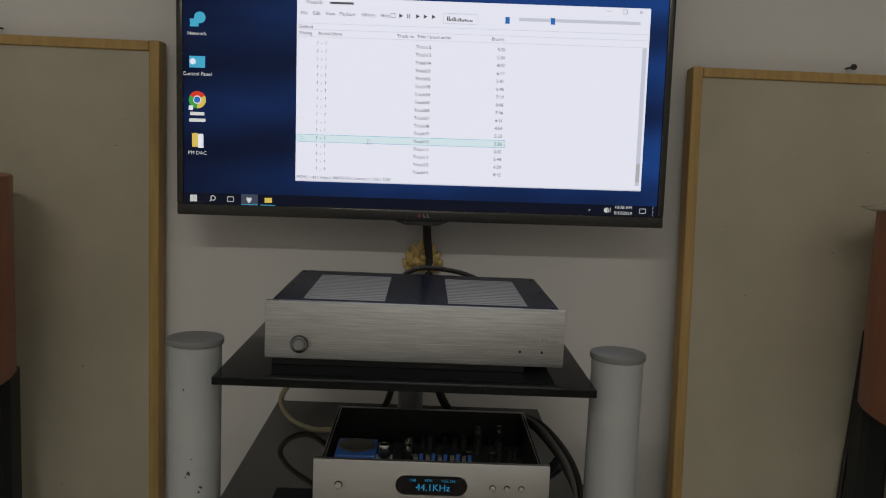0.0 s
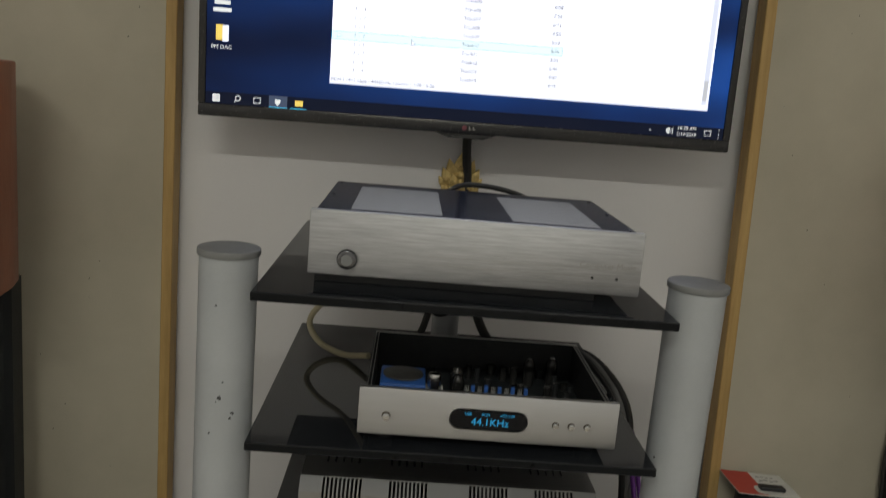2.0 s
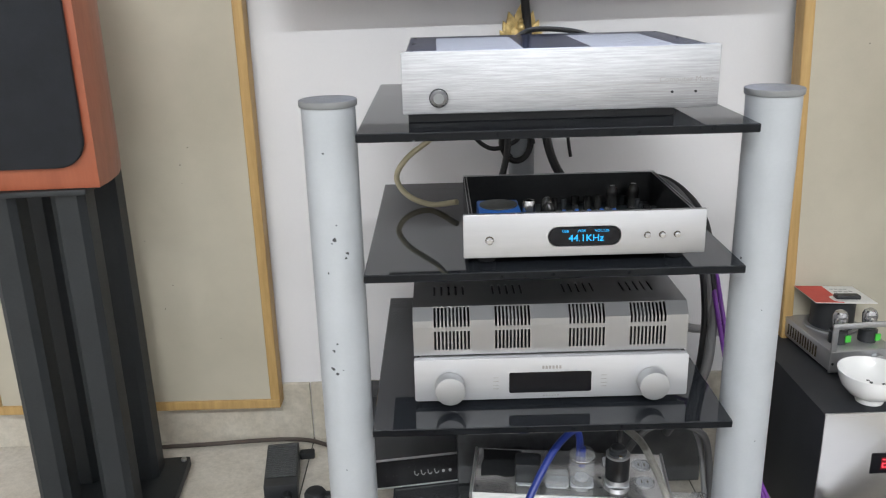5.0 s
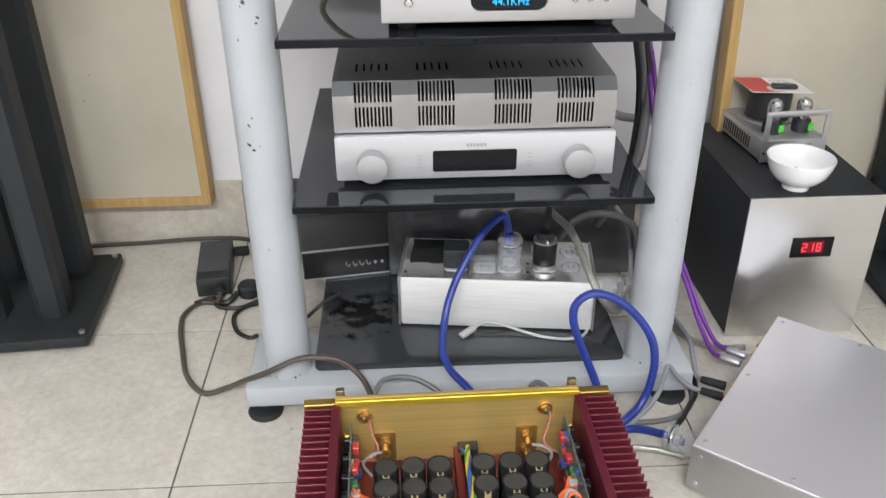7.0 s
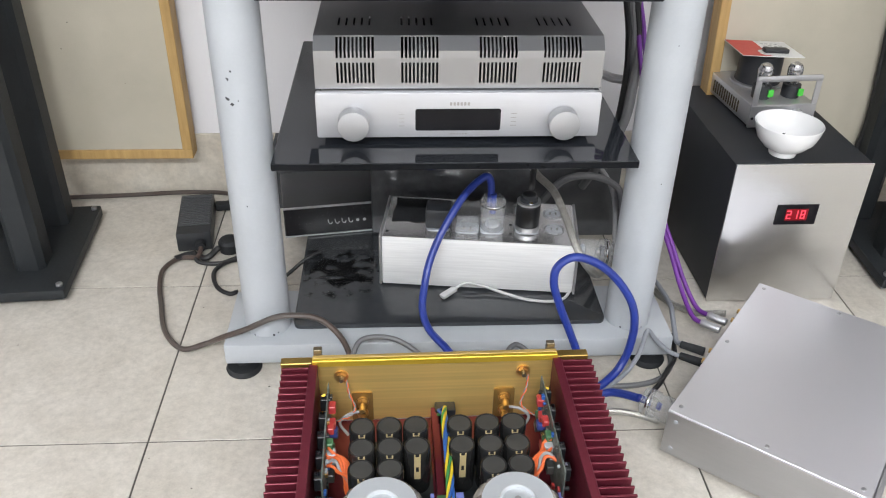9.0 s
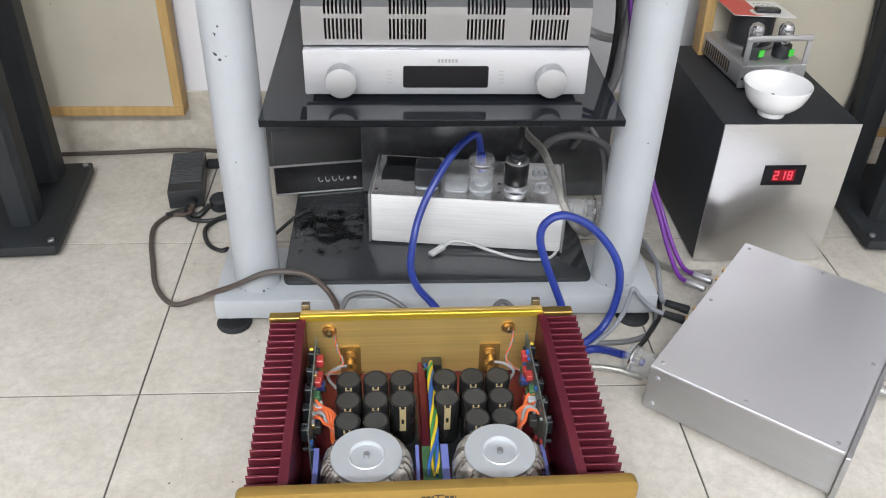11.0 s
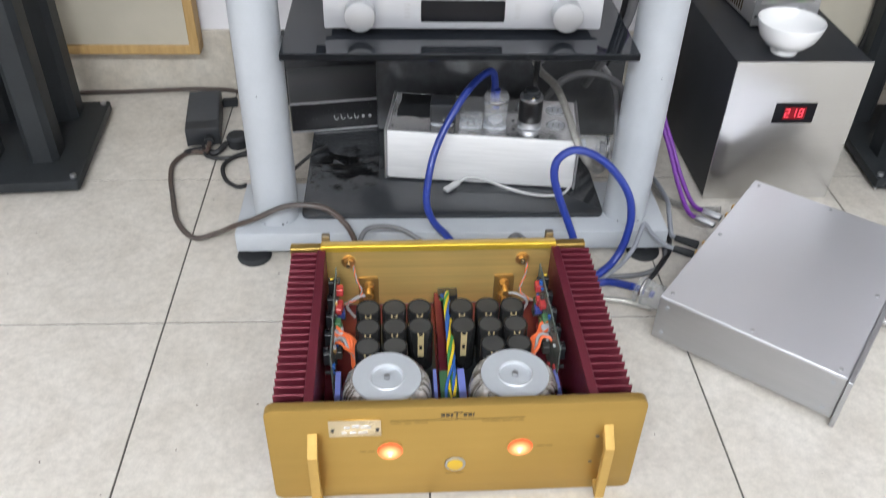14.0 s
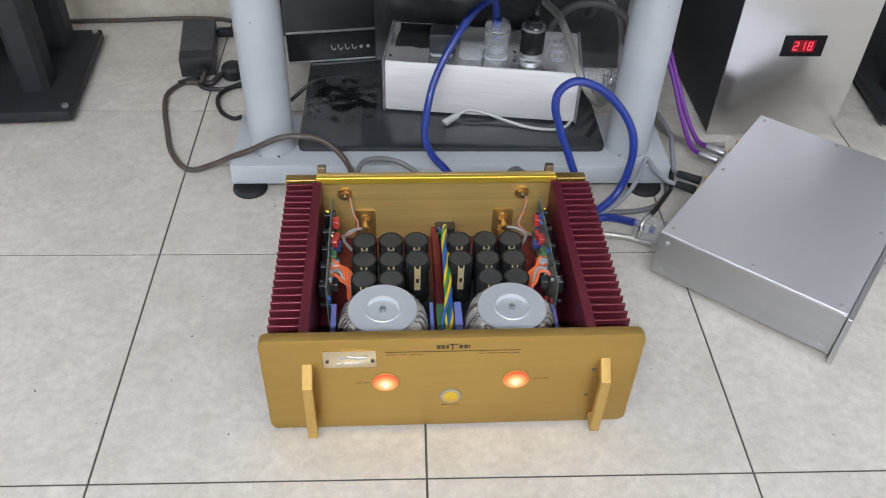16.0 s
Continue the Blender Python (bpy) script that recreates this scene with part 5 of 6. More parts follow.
for xs in ((-0.1085, -0.0715, -0.0355), (0.0245, 0.0625, 0.0985)):
    for x in xs:
        for j, y in enumerate((0.247, 0.208, 0.170)):
            if j == 2 and abs(x + 0.0055) < 0.034:
                continue
            c = part("capacitor", cyl(B(), (x, y, 0.0185), 0.0176, 0.0745, n=36, bevel=0.0025), CAPBODY, amp, "black can capacitor")
            part("top_disc", cyl(B(), (x, y, 0.0925), 0.0146, 0.0006, n=32), CAPTOP, c, "dark grey top disc")
            part("rim", turned_cap_rim(x, y), CAPBODY, c, "glossy rolled rim")
            part("label_stripe", box(B(), x - 0.0042, x + 0.0042, y - 0.0182, y - 0.0165, 0.050 if (j, x) in ((1, -0.0355), (1, 0.0245)) else 0.083, 0.0902), CAPLABEL, c, "pale gold print")
            if (j, x) in ((1, -0.0355), (1, 0.0245)):
                part("label_slot", box(B(), x - 0.0018, x + 0.0018, y - 0.0185, y - 0.0181, 0.064, 0.072), CAPBODY, c)
            for dx in (-0.0035, 0.0035):
                part("label_tick", box(B(), x + dx - 0.0010, x + dx + 0.0010, y - 0.0175, y - 0.0150, 0.0905, 0.0936), CAPLABEL, c)
for x in (-0.055, 0.055):
    part("base_board", box(B(), x - 0.075 if x < 0 else x - 0.048, x + 0.042 if x < 0 else x + 0.068, 0.15, 0.29, 0.0182, 0.0200), PCBDARK, amp)
part("divider", box(B(), -0.010, 0.0005, 0.13, 0.33, 0.0182, 0.046, 0.0006, 1), MAROON, amp)
part("centre_board", box(B(), -0.0118, 0.0118, 0.06, 0.150, 0.0605, 0.0625), GREENPART, amp)
part("mains_inlet", box(B(), -0.004, 0.026, 0.318, 0.3378, 0.010 + 0.012, 0.050, 0.002), DARK, amp)
for k, (m, dx) in enumerate(((WIREBLUE, 0.0), (YELLOW, 0.003), (WIREGREEN, -0.003), (YELLOW, 0.001), (WIREBLUE, -0.002))):
    part("wire", sweep(B(), [(0.004 + dx, 0.318, 0.046), (0.003 + 0.002 * k, 0.298, 0.070), (0.006, 0.26, 0.074), (0.006, 0.20, 0.076), (0.005, 0.15, 0.070), (-0.003 + 0.003 * k, 0.10, 0.064)],
                       0.0021, 8, 14, 0.22, 0.0036, k * 1.256), m, amp)
for s, xb in ((-1, -0.1560), (1, 0.1480)):
    bd = part("amplifier_board", box(B(), xb - 0.0009, xb + 0.0009, 0.135, 0.317, 0.030, 0.112), PCB, amp, "upright circuit board")
    rn = random.Random(21 + s)
    inward = -s
    for k, (y, z, m, w, h) in enumerate(((0.285, 0.094, REDPART, 0.010, 0.013), (0.265, 0.083, REDPART, 0.010, 0.011), (0.262, 0.070, BLUEPART, 0.012, 0.010), (0.245, 0.093, REDPART, 0.009, 0.011),
                                         (0.228, 0.072, GREENPART, 0.010, 0.012), (0.218, 0.09, GREENPART, 0.009, 0.014), (0.208, 0.078, GREYPART, 0.012, 0.020), (0.192, 0.06, CAPTOP, 0.010, 0.014),
                                         (0.275, 0.055, CAPTOP, 0.012, 0.012), (0.24, 0.052, REDPART, 0.010, 0.012), (0.29, 0.06, GREENPART, 0.008, 0.01))):
        a, b = sorted((xb + inward * 0.001, xb + inward * (0.001 + w)))
        part("component", box(B(), a, b, y - 0.007, y + 0.007, z - h / 2, z + h / 2, 0.0012, 1), m, bd)
    for k in range(26):
        y, z, w, h = rn.uniform(0.142, 0.312), rn.uniform(0.040, 0.108), rn.uniform(0.002, 0.0055), rn.uniform(0.003, 0.008)
        a, b = sorted((xb + inward * 0.0009, xb + inward * (0.0015 + w)))
        part("component", box(B(), a, b, y - h / 2, y + h / 2, z - h / 2, z + h / 2, 0.0005, 1), rn.choice((CAPTOP, GREYPART, DARK, TRBLUE, CAPTOP, REDPART, BRASS)), bd)
    for k in range(5):
        a, b = sorted((xb - inward * 0.001, xb - inward * 0.011))
        y = 0.155 + 0.036 * k
        tr_ = part("transistor", box(B(), a, b, y - 0.007, y + 0.007, 0.080, 0.102, 0.001, 1), DARK, bd)
        part("screw", cyl(B(), ((a + b) / 2, y, 0.102), 0.0030, 0.0026, n=10), POLISHED, tr_, "bright screw head")
        part("spacer", cyl(B(), (min(a, b), y, 0.06), 0.003, 0.012, "x", n=10), DARK, tr_)
    for k in range(6):
        part("wire", sweep(B(), [(xb + inward * 0.003, 0.212 - 0.006 * k, 0.088 - 0.004 * (k % 2)), (xb + inward * 0.016, 0.206 - 0.005 * k, 0.087), (xb + inward * 0.027, 0.194 - 0.004 * k, 0.074),
                                 (xb + inward * 0.029, 0.182 - 0.003 * k, 0.052), (xb + inward * 0.026, 0.172, 0.028)], 0.0025, 8, 12, 0.24, 0.0036, k * 1.05), CABLEPALE if k == 4 else ORANGE, amp, "" if k == 4 else "orange twisted wire")
    for k in range(2):
        part("wire", sweep(B(), [(-s * -0.131, 0.330, 0.104), (-s * -0.128, 0.322, 0.085), (-s * -0.120, 0.312, 0.066), (-s * -0.130, 0.300, 0.060), (xb + inward * 0.012, 0.285, 0.068)],
                           0.0009, 6, 14, 0.5, 0.0011, k * 3.14), ORANGE if k else CABLEPALE, amp)
    xr = -0.1385 if s < 0 else 0.1245
    part("input_socket", cyl(B(), (xr, 0.3376, 0.106), 0.0105, -0.003, "y", n=26), BRASS, amp, "gold plated socket")
    part("socket_nut", cyl(B(), (xr, 0.3345, 0.106), 0.0072, -0.003, "y", n=6), BRASS, amp)
    part("socket_pin", cyl(B(), (xr, 0.332, 0.106), 0.003, -0.007, "y", n=14), STUD, amp)
    xt = -0.110 if s < 0 else 0.099
    part("terminal_plate", prism(B(), rounded(xt - 0.0155, xt + 0.0155, 0.018, 0.074, 0.003), 0.3355, 0.3378, "y"), TERMPLATE, amp)
    for z in (0.036, 0.058):
        tm = cyl(B(), (xt, 0.336, z), 0.0088, -0.004, "y", n=24, bevel=0.0008)
        cyl(tm, (xt, 0.332, z), 0.0075, -0.006, "y", n=6)
        cyl(tm, (xt, 0.326, z), 0.0050, -0.015, "y", n=18, bevel=0.0008)
        part("terminal", tm, BRASS, amp, "gold plated terminal")
    part("wire", sweep(B(), [(xt, 0.316, 0.056), (xt + s * 0.018, 0.305, 0.062), (xt + s * 0.032, 0.300, 0.050), (xt + s * 0.020, 0.29, 0.035)], 0.0022, 8), CABLEPALE, amp)

# ---- silver box on the floor ----
sb = thing("preamplifier_box", pose(0.352, 0.349, 0.0, 0, 0, -39.0), "flat silver aluminium equipment box on the tiled floor", "equipment box")
part("body", box(B(), 0.002, 0.272, 0.0025, 0.392, 0.010, 0.0855, 0.0008, 1), ALUBLAST, sb)
part("lid", box(B(), 0.0, 0.2705, 0.0, 0.3945, 0.0860, 0.0885, 0.0008, 1), material("lid_silver", (0.68, 0.68, 0.71), 0.45, 0.8, vary=0.02, scale=4, bump=0.04, fine=700), sb, "satin silver lid with screws")
part("side_plate", box(B(), 0.0, 0.2705, -0.0004, 0.0022, 0.009, 0.0857, 0.0004, 1), ALUFINE, sb)
part("front_plate", box(B(), 0.2722, 0.2792, -0.0095, 0.404, 0.003, 0.0900, 0.001, 1), ALUFINE, sb, "thicker silver front plate")
for y in (0.205, 0.305):
    kb = lathe(B(), (0, 0, 0), [(0.0085, 0.0), (0.0085, 0.030), (0.0078, 0.033), (0.0060, 0.034)], 28)
    kb.transform(Matrix.Translation((0.2794, y, 0.046)) @ pose(0, 0, 0, 0, 90, 0))
    part("knob", kb, POLISHED, sb, "polished cylindrical front knob")
for x, y in ((0.012, 0.016), (0.135, 0.012), (0.258, 0.012), (0.012, 0.20), (0.012, 0.38), (0.135, 0.384), (0.258, 0.20), (0.258, 0.38)):
    part("screw", lathe(B(), (x, y, 0.0885), [(0.0032, 0), (0.003, 0.0012), (0.0015, 0.0018)], 14), ALUFINE, sb)
for x in (0.014, 0.256):
    for z in (0.022, 0.072):
        part("screw", cyl(B(), (x, -0.0003, z), 0.0034, -0.0009, "y", n=14), GREYPART, sb)
for y in (0.155, 0.185, 0.285, 0.315):
    sk = cyl(B(), (0.002, y, 0.071), 0.0044, -0.010, "x", n=18, bevel=0.0006)
    cyl(sk, (0.002, y, 0.071), 0.0066, -0.004, "x", n=6)
    part("socket", sk, BRASS, sb, "gold plated socket")
for x in (0.03, 0.24):
    for y in (0.03, 0.36):
        part("foot", cyl(B(), (x, y, 0.0), 0.012, 0.0099, n=18), RUBBER, sb)


# ---- power conditioner cube ----
cube = thing("power_conditioner", pose(0.543, 0.722, 0.0, 0, 0, 0.5), "black steel power conditioner with brushed steel front on the floor", "power conditioner")
part("body", box(B(), 0.0, 0.239, 0.0035, 0.362, 0.004, 0.2820, 0.002, 2), CUBEBLACK, cube, "black textured steel case")
part("front_panel", box(B(), -0.0005, 0.2395, -0.001, 0.003, 0.002, 0.2835, 0.0008, 1), CUBEFRONT, cube, "brushed steel front panel")
dw = part("display_window", box(B(), 0.0885, 0.1625, -0.0022, -0.0006, 0.166, 0.2055, 0.0004, 1), DISPLAYBLACK, cube, "black display window")
part("digit_field", flat(B(), 0.1055, 0.1455, 0.1745, 0.1975, -0.0024), LEDDIM, dw)
dg = B()


def digit(bm, x, z, on, w=0.0085, h=0.0165, t=0.002):
    segs = {"a": (0, w, h - t, h), "d": (0, w, 0, t), "g": (0, w, h / 2 - t / 2, h / 2 + t / 2), "f": (0, t, h / 2, h), "e": (0, t, 0, h / 2), "b": (w - t, w, h / 2, h), "c": (w - t, w, 0, h / 2)}
    for s in on:
        a, b, c, d = segs[s]
        flat(bm, x + a, x + b, z + c, z + d, -0.0027)


digit(dg, 0.1075, 0.178, "abged")
digit(dg, 0.1195, 0.178, "bc")
digit(dg, 0.1325, 0.178, "abcdefg")
part("digits", dg, LEDRED, dw, "glowing red digits 218")
for x in (0.025, 0.218):
    for y in (0.03, 0.33):
        part("foot", cyl(B(), (x, y, 0.0), 0.012, 0.0039, n=16), RUBBER, cube)

bowl = B()
lathe(bowl, (0, 0, 0), [(0.86 * r, 0.86 * h) for r, h in [(0.020, 0.003), (0.026, 0.0), (0.027, 0.004), (0.0245, 0.009), (0.043, 0.019), (0.057, 0.036), (0.0635, 0.054), (0.0660, 0.066), (0.0650, 0.0672), (0.0620, 0.061), (0.053, 0.042), (0.038, 0.029), (0.018, 0.0225), (0.004, 0.0215)]], 56)
bw = thing("white_bowl", pose(0.638, 0.767, 0.2823), "white porcelain bowl with dark crumbs on the black cabinet", "bowl")
part("bowl_shell", bowl, WHITEPL, bw)
cr = B()
rnd = random.Random(8)
for k in range(11):
    x, y = rnd.gauss(0.006, 0.009), rnd.gauss(0.004, 0.006)
    box(cr, x, x + rnd.uniform(0.004, 0.011), y, y + rnd.uniform(0.003, 0.006), 0.0190, 0.0235 + rnd.uniform(0, 0.002), 0.0005, 1)
part("crumbs", cr, CHIP, bw, "dark crumbs")

ta = thing("valve_headphone_amplifier", pose(0.6105, 0.864, 0.2822, 0, 0, 5), "small silver valve amplifier with front handle on the cabinet", "valve amplifier")
part("body", box(B(), 0.002, 0.124, 0.004, 0.205, 0.006, 0.046, 0.002, 2), ALUBLAST, ta)
fr = B()
box(fr, 0.0, 0.126, 0.0, 0.0036, 0.004, 0.046, 0.001, 1)
box(fr, 0.0, 0.0115, 0.0003, 0.0033, 0.0455, 0.096, 0.001, 1)
box(fr, 0.1145, 0.126, 0.0003, 0.0033, 0.0455, 0.096, 0.001, 1)
prism(fr, rounded(0.0, 0.126, 0.090, 0.101, 0.005), 0.0, 0.0036, "y", 0.0006)
part("front_plate", fr, ALUFINE, ta, "silver front plate with handle opening")
for x, z in ((0.006, 0.022), (0.120, 0.022)):
    part("screw", cyl(B(), (x, 0.0003, z), 0.0025, -0.001, "y", n=12), DARK, ta)
part("volume_knob", cyl(B(), (0.088, 0.0, 0.028), 0.012, -0.014, "y", n=32, bevel=0.0012), ALUFINE, ta)
for k in range(12):
    part("side_slot", box(B(), 0.0008, 0.0022, 0.05 + 0.0095 * k, 0.0535 + 0.0095 * k, 0.014, 0.036), INK, ta)
part("side_switch", box(B(), 0.0008, 0.0022, 0.18, 0.188, 0.020, 0.040), INK, ta)
trf = part("transformer", lathe(B(), (0.066, 0.118, 0.046), [(0.042, 0), (0.042, 0.006), (0.040, 0.010), (0.040, 0.058), (0.036, 0.062)], 40), DARK, ta, "black transformer drum")
part("flange", cyl(B(), (0.066, 0.118, 0.0462), 0.050, 0.004, n=36), ALUBLAST, trf)
for x in (0.036, 0.094):
    v = part("valve_socket", cyl(B(), (x, 0.042, 0.046), 0.0165, 0.024, n=28, bevel=0.001), DARK, ta, "black valve socket")
    part("socket_label", box(B(), x + 0.005, x + 0.0150, 0.0238, 0.0268, 0.052, 0.065), GREENLABEL, v, "bright green label")
    part("valve", lathe(B(), (x, 0.042, 0.070), [(0.0105, 0), (0.012, 0.008), (0.0135, 0.022), (0.0135, 0.030), (0.010, 0.037), (0.003, 0.041)], 28), TUBEGLASS, v, "silvered glass valve")
for x in (0.015, 0.11):
    part("stud", cyl(B(), (x, 0.185, 0.046), 0.008, 0.01, n=20), DARK, ta)
for x in (0.015, 0.11):
    for y in (0.02, 0.19):
        part("foot", cyl(B(), (x, y, 0.0), 0.007, 0.0059, n=14), RUBBER, ta)
cd = thing("blister_card", ta.matrix_world @ pose(0.066, 0.118, 0.1083, -3, 2, -6), "red and white cardboard packaging card on the valve amplifier", "packaging card")
part("card", box(B(), -0.058, 0.058, -0.052, 0.052, 0.001, 0.0022), CARDWHITE, cd)
part("red_field", box(B(), -0.0575, -0.004, -0.0515, 0.0515, 0.0023, 0.0026), CARDRED, cd, "red printed field")
part("white_field", prism(B(), rounded(-0.02, 0.054, -0.048, -0.012, 0.012), 0.0027, 0.0030), CARDWHITE, cd)
bs = B()
for k in range(4):
    box(bs, 0.005 + 0.01 * k, 0.012 + 0.01 * k, 0.012 + 0.004 * (k % 2), 0.017 + 0.004 * (k % 2), 0.0024, 0.0028)
    box(bs, 0.004 + 0.009 * k, 0.010 + 0.009 * k, 0.030, 0.033, 0.0024, 0.0028)
part("printing", bs, GREYINK, cd)
part("black_insert", box(B(), -0.012, 0.034, -0.036, -0.018, 0.0031, 0.011, 0.002), DARK, cd, "small black packed item")


# ---- loudspeakers on stands ----
def stand(m, label):
    t = thing("speaker_stand", m, label, "speaker stand", "speaker stands")
    part("base_plate", prism(B(), rounded(-0.124, 0.124, -0.155, 0.155, 0.006, 2), 0.012, 0.031, "z", 0.001), BLACKSTAND, t, "black base plate")
    part("top_plate", prism(B(), rounded(-0.085, 0.085, -0.10, 0.10, 0.006, 2), 0.676, 0.6855, "z", 0.001), BLACKSTAND, t)
    c = 0.011
    for y, xs in ((-0.058, (-0.066, 0.046)), (0.101, (-0.074, 0.047))):
        for x in xs:
            x0, x1, y0, y1 = x - 0.028, x + 0.028, y - 0.027, y + 0.027
            part("pillar", prism(B(), [(x0 + c, y0), (x1 - c, y0), (x1, y0 + c), (x1, y1), (x0, y1), (x0, y0 + c)], 0.0312, 0.6758), BLACKSTAND, t, "black square pillar")
    for x in (-0.113, 0.113):
        for y in (-0.139, 0.139):
            sp = B()
            lathe(sp, (x, y, 0.0), [(0.001, 0.0), (0.007, 0.008), (0.007, 0.012)], 14)
            cyl(sp, (x, y, 0.0311), 0.006, 0.006, n=12, bevel=0.001)
            part("spike", sp, ALUFINE, t, "metal spike with locknut")
    return t


def speaker(m, label):
    t = thing("loudspeaker", m, label, "loudspeaker", "loudspeakers")
    W, D, H_ = 0.1145, 0.235, 0.36
    side = [(W, 0.0), (W + 0.003, 0.05), (W, 0.10), (W - 0.011, 0.15), (W - 0.032, 0.195), (W - 0.062, D)]
    part("cabinet", prism(B(), [(-x, y) for x, y in side][::-1] + side, 0.0, H_, "z", 0.002), CHERRY, t, "cherry veneered cabinet with curved sides")
    g = [(x, z) for x, z in rounded(-W + 0.012, W - 0.012, 0.036, H_ - 0.02, 0.045, 8)]
    part("grille", prism(B(), g, -0.012, -0.0005, "y", 0.004), GRILLE, t, "black cloth grille")
    return t


stand(pose(-0.758, 0.894, 0.0, 0, 0, 4), "black four-pillar steel speaker stand on spikes")
speaker(pose(-0.760, 0.803, 0.6858, 0, 0, 3), "cherry wood loudspeaker with black grille on a stand")
stand(pose(1.018, 0.885, 0.0, 0, 0, -4), "black four-pillar steel speaker stand on spikes")
speaker(pose(0.988, 0.797, 0.6858, 0, 0, -5), "cherry wood loudspeaker with a pale plate lying on top")
solid("pale_plate", lathe(B(), (0.930, 0.880, 1.0459), [(0.05, 0.0), (0.075, 0.002), (0.090, 0.006), (0.0905, 0.008), (0.074, 0.0045), (0.01, 0.003)], 48), material("pale_metal_plate", (0.55, 0.52, 0.46), 0.3, 0.6), "shallow pale metal plate lying on the loudspeaker", "plate", at=(0.930, 0.880, 1.0459))

# ---- adaptor and cables ----
ad = thing("power_adaptor", pose(-0.4285, 0.922, 0.0, 0, 0, 7.5), "black ribbed mains power adaptor on the floor", "power adaptor")
part("body", box(B(), -0.0335, 0.0335, 0.0, 0.162, 0.001, 0.042, 0.003), DARK, ad)
rb = B()
for k in range(17):
    box(rb, -0.0305, 0.0305, 0.030 + k * 0.0074, 0.0338 + k * 0.0074, 0.0415, 0.0448, 0.0010, 1)
part("rib", rb, material("ribbed_grey_plastic", (0.050, 0.053, 0.058), 0.32, vary=0.15), ad, "raised ribs on the top")
part("cable_boot", cyl(B(), (0.012, 0.001, 0.018), 0.010, -0.018, "y", n=18), RUBBER, ad)
part("barrel_plug", box(B(), 0.034, 0.066, 0.140, 0.160, 0.008, 0.024, 0.003), RUBBER, ad)


def cable(points, r, mat, label, name="cable", steps=10):
    return solid(name, sweep(B(), points, r, 10, steps), mat, label, "cable", "loose cables", at=points[0])


cable([(-0.413, 0.907, 0.018), (-0.418, 0.885, 0.010), (-0.452, 0.888, 0.0065), (-0.474, 0.850, 0.0065), (-0.470, 0.80, 0.0065), (-0.453, 0.735, 0.0065), (-0.428, 0.655, 0.0065), (-0.390, 0.607, 0.0065),
       (-0.347, 0.600, 0.022), (-0.310, 0.575, 0.055), (-0.268, 0.555, 0.085), (-0.219, 0.545, 0.115), (-0.180, 0.545, 0.118), (-0.147, 0.545, 0.108), (-0.118, 0.535, 0.082), (-0.103, 0.52, 0.05), (-0.098, 0.48, 0.03), (-0.095, 0.44, 0.04)],
      0.0047, CABLEBROWN, "grey-brown mains cable looping over the rack foot")
cable([(-0.378, 0.905, 0.018), (-0.40, 0.885, 0.0075), (-0.43, 0.90, 0.0075), (-0.46, 0.884, 0.0075)], 0.006, CABLEBLACK, "black mains lead beside the adaptor")
pl = B()
lathe(pl, (-0.360, 0.922, 0.002), [(0.020, 0.0), (0.022, 0.006), (0.022, 0.020), (0.018, 0.026), (0.008, 0.028)], 24)
box(pl, -0.345, -0.318, 0.912, 0.932, 0.006, 0.022, 0.004)
solid("black_mains_plug", pl, RUBBER, "round black mains plug lying on the floor", "plug", at=(-0.36, 0.922, 0.0))
cable([(-0.425, 0.898, 0.014), (-0.413, 0.874, 0.006), (-0.375, 0.868, 0.0055), (-0.345, 0.885, 0.0055), (-0.29, 0.93, 0.0055)], 0.0042, CABLEBLACK, "thin black lead on the floor")
cable([(-0.27, 0.89, 0.006), (-0.32, 0.885, 0.0055), (-0.358, 0.872, 0.0055), (-0.377, 0.838, 0.0055), (-0.364, 0.79, 0.0055), (-0.338, 0.766, 0.0055), (-0.322, 0.772, 0.0055)], 0.0042, CABLEBLACK, "thin black lead curled on the floor")
cable([(-0.168, 0.80, 0.072), (-0.195, 0.785, 0.066), (-0.235, 0.765, 0.040), (-0.27, 0.76, 0.02)], 0.0034, CABLEBLACK, "dark lead over the edge of the glass")
cable([(-0.95, 1.125, 0.0055), (-0.75, 1.140, 0.0055), (-0.644, 1.146, 0.0055), (-0.527, 1.157, 0.0055), (-0.46, 1.159, 0.0055), (-0.40, 1.150, 0.0055), (-0.33, 1.11, 0.0055)], 0.0048, CABLEBROWN, "dark cable lying along the foot of the wall")
cable([(0.130, 0.722, 0.205), (0.132, 0.726, 0.240), (0.127, 0.726, 0.262), (0.113, 0.720, 0.262), (0.083, 0.695, 0.244), (0.049, 0.66, 0.203), (0.030, 0.64, 0.168), (0.019, 0.62, 0.136), (0.012, 0.580, 0.101),
       (0.022, 0.548, 0.083), (0.044, 0.512, 0.0775), (0.060, 0.490, 0.068), (0.075, 0.470, 0.050), (0.080, 0.460, 0.026)],
      0.0062, CABLEBLUE, "thick blue mains cable hanging in front of the power strip")
cable([(0.20, 0.728, 0.22), (0.203, 0.74, 0.25), (0.215, 0.80, 0.28), (0.23, 0.90, 0.24)], 0.0055, CABLEBLACK, "black mains cable rising from the black plug")
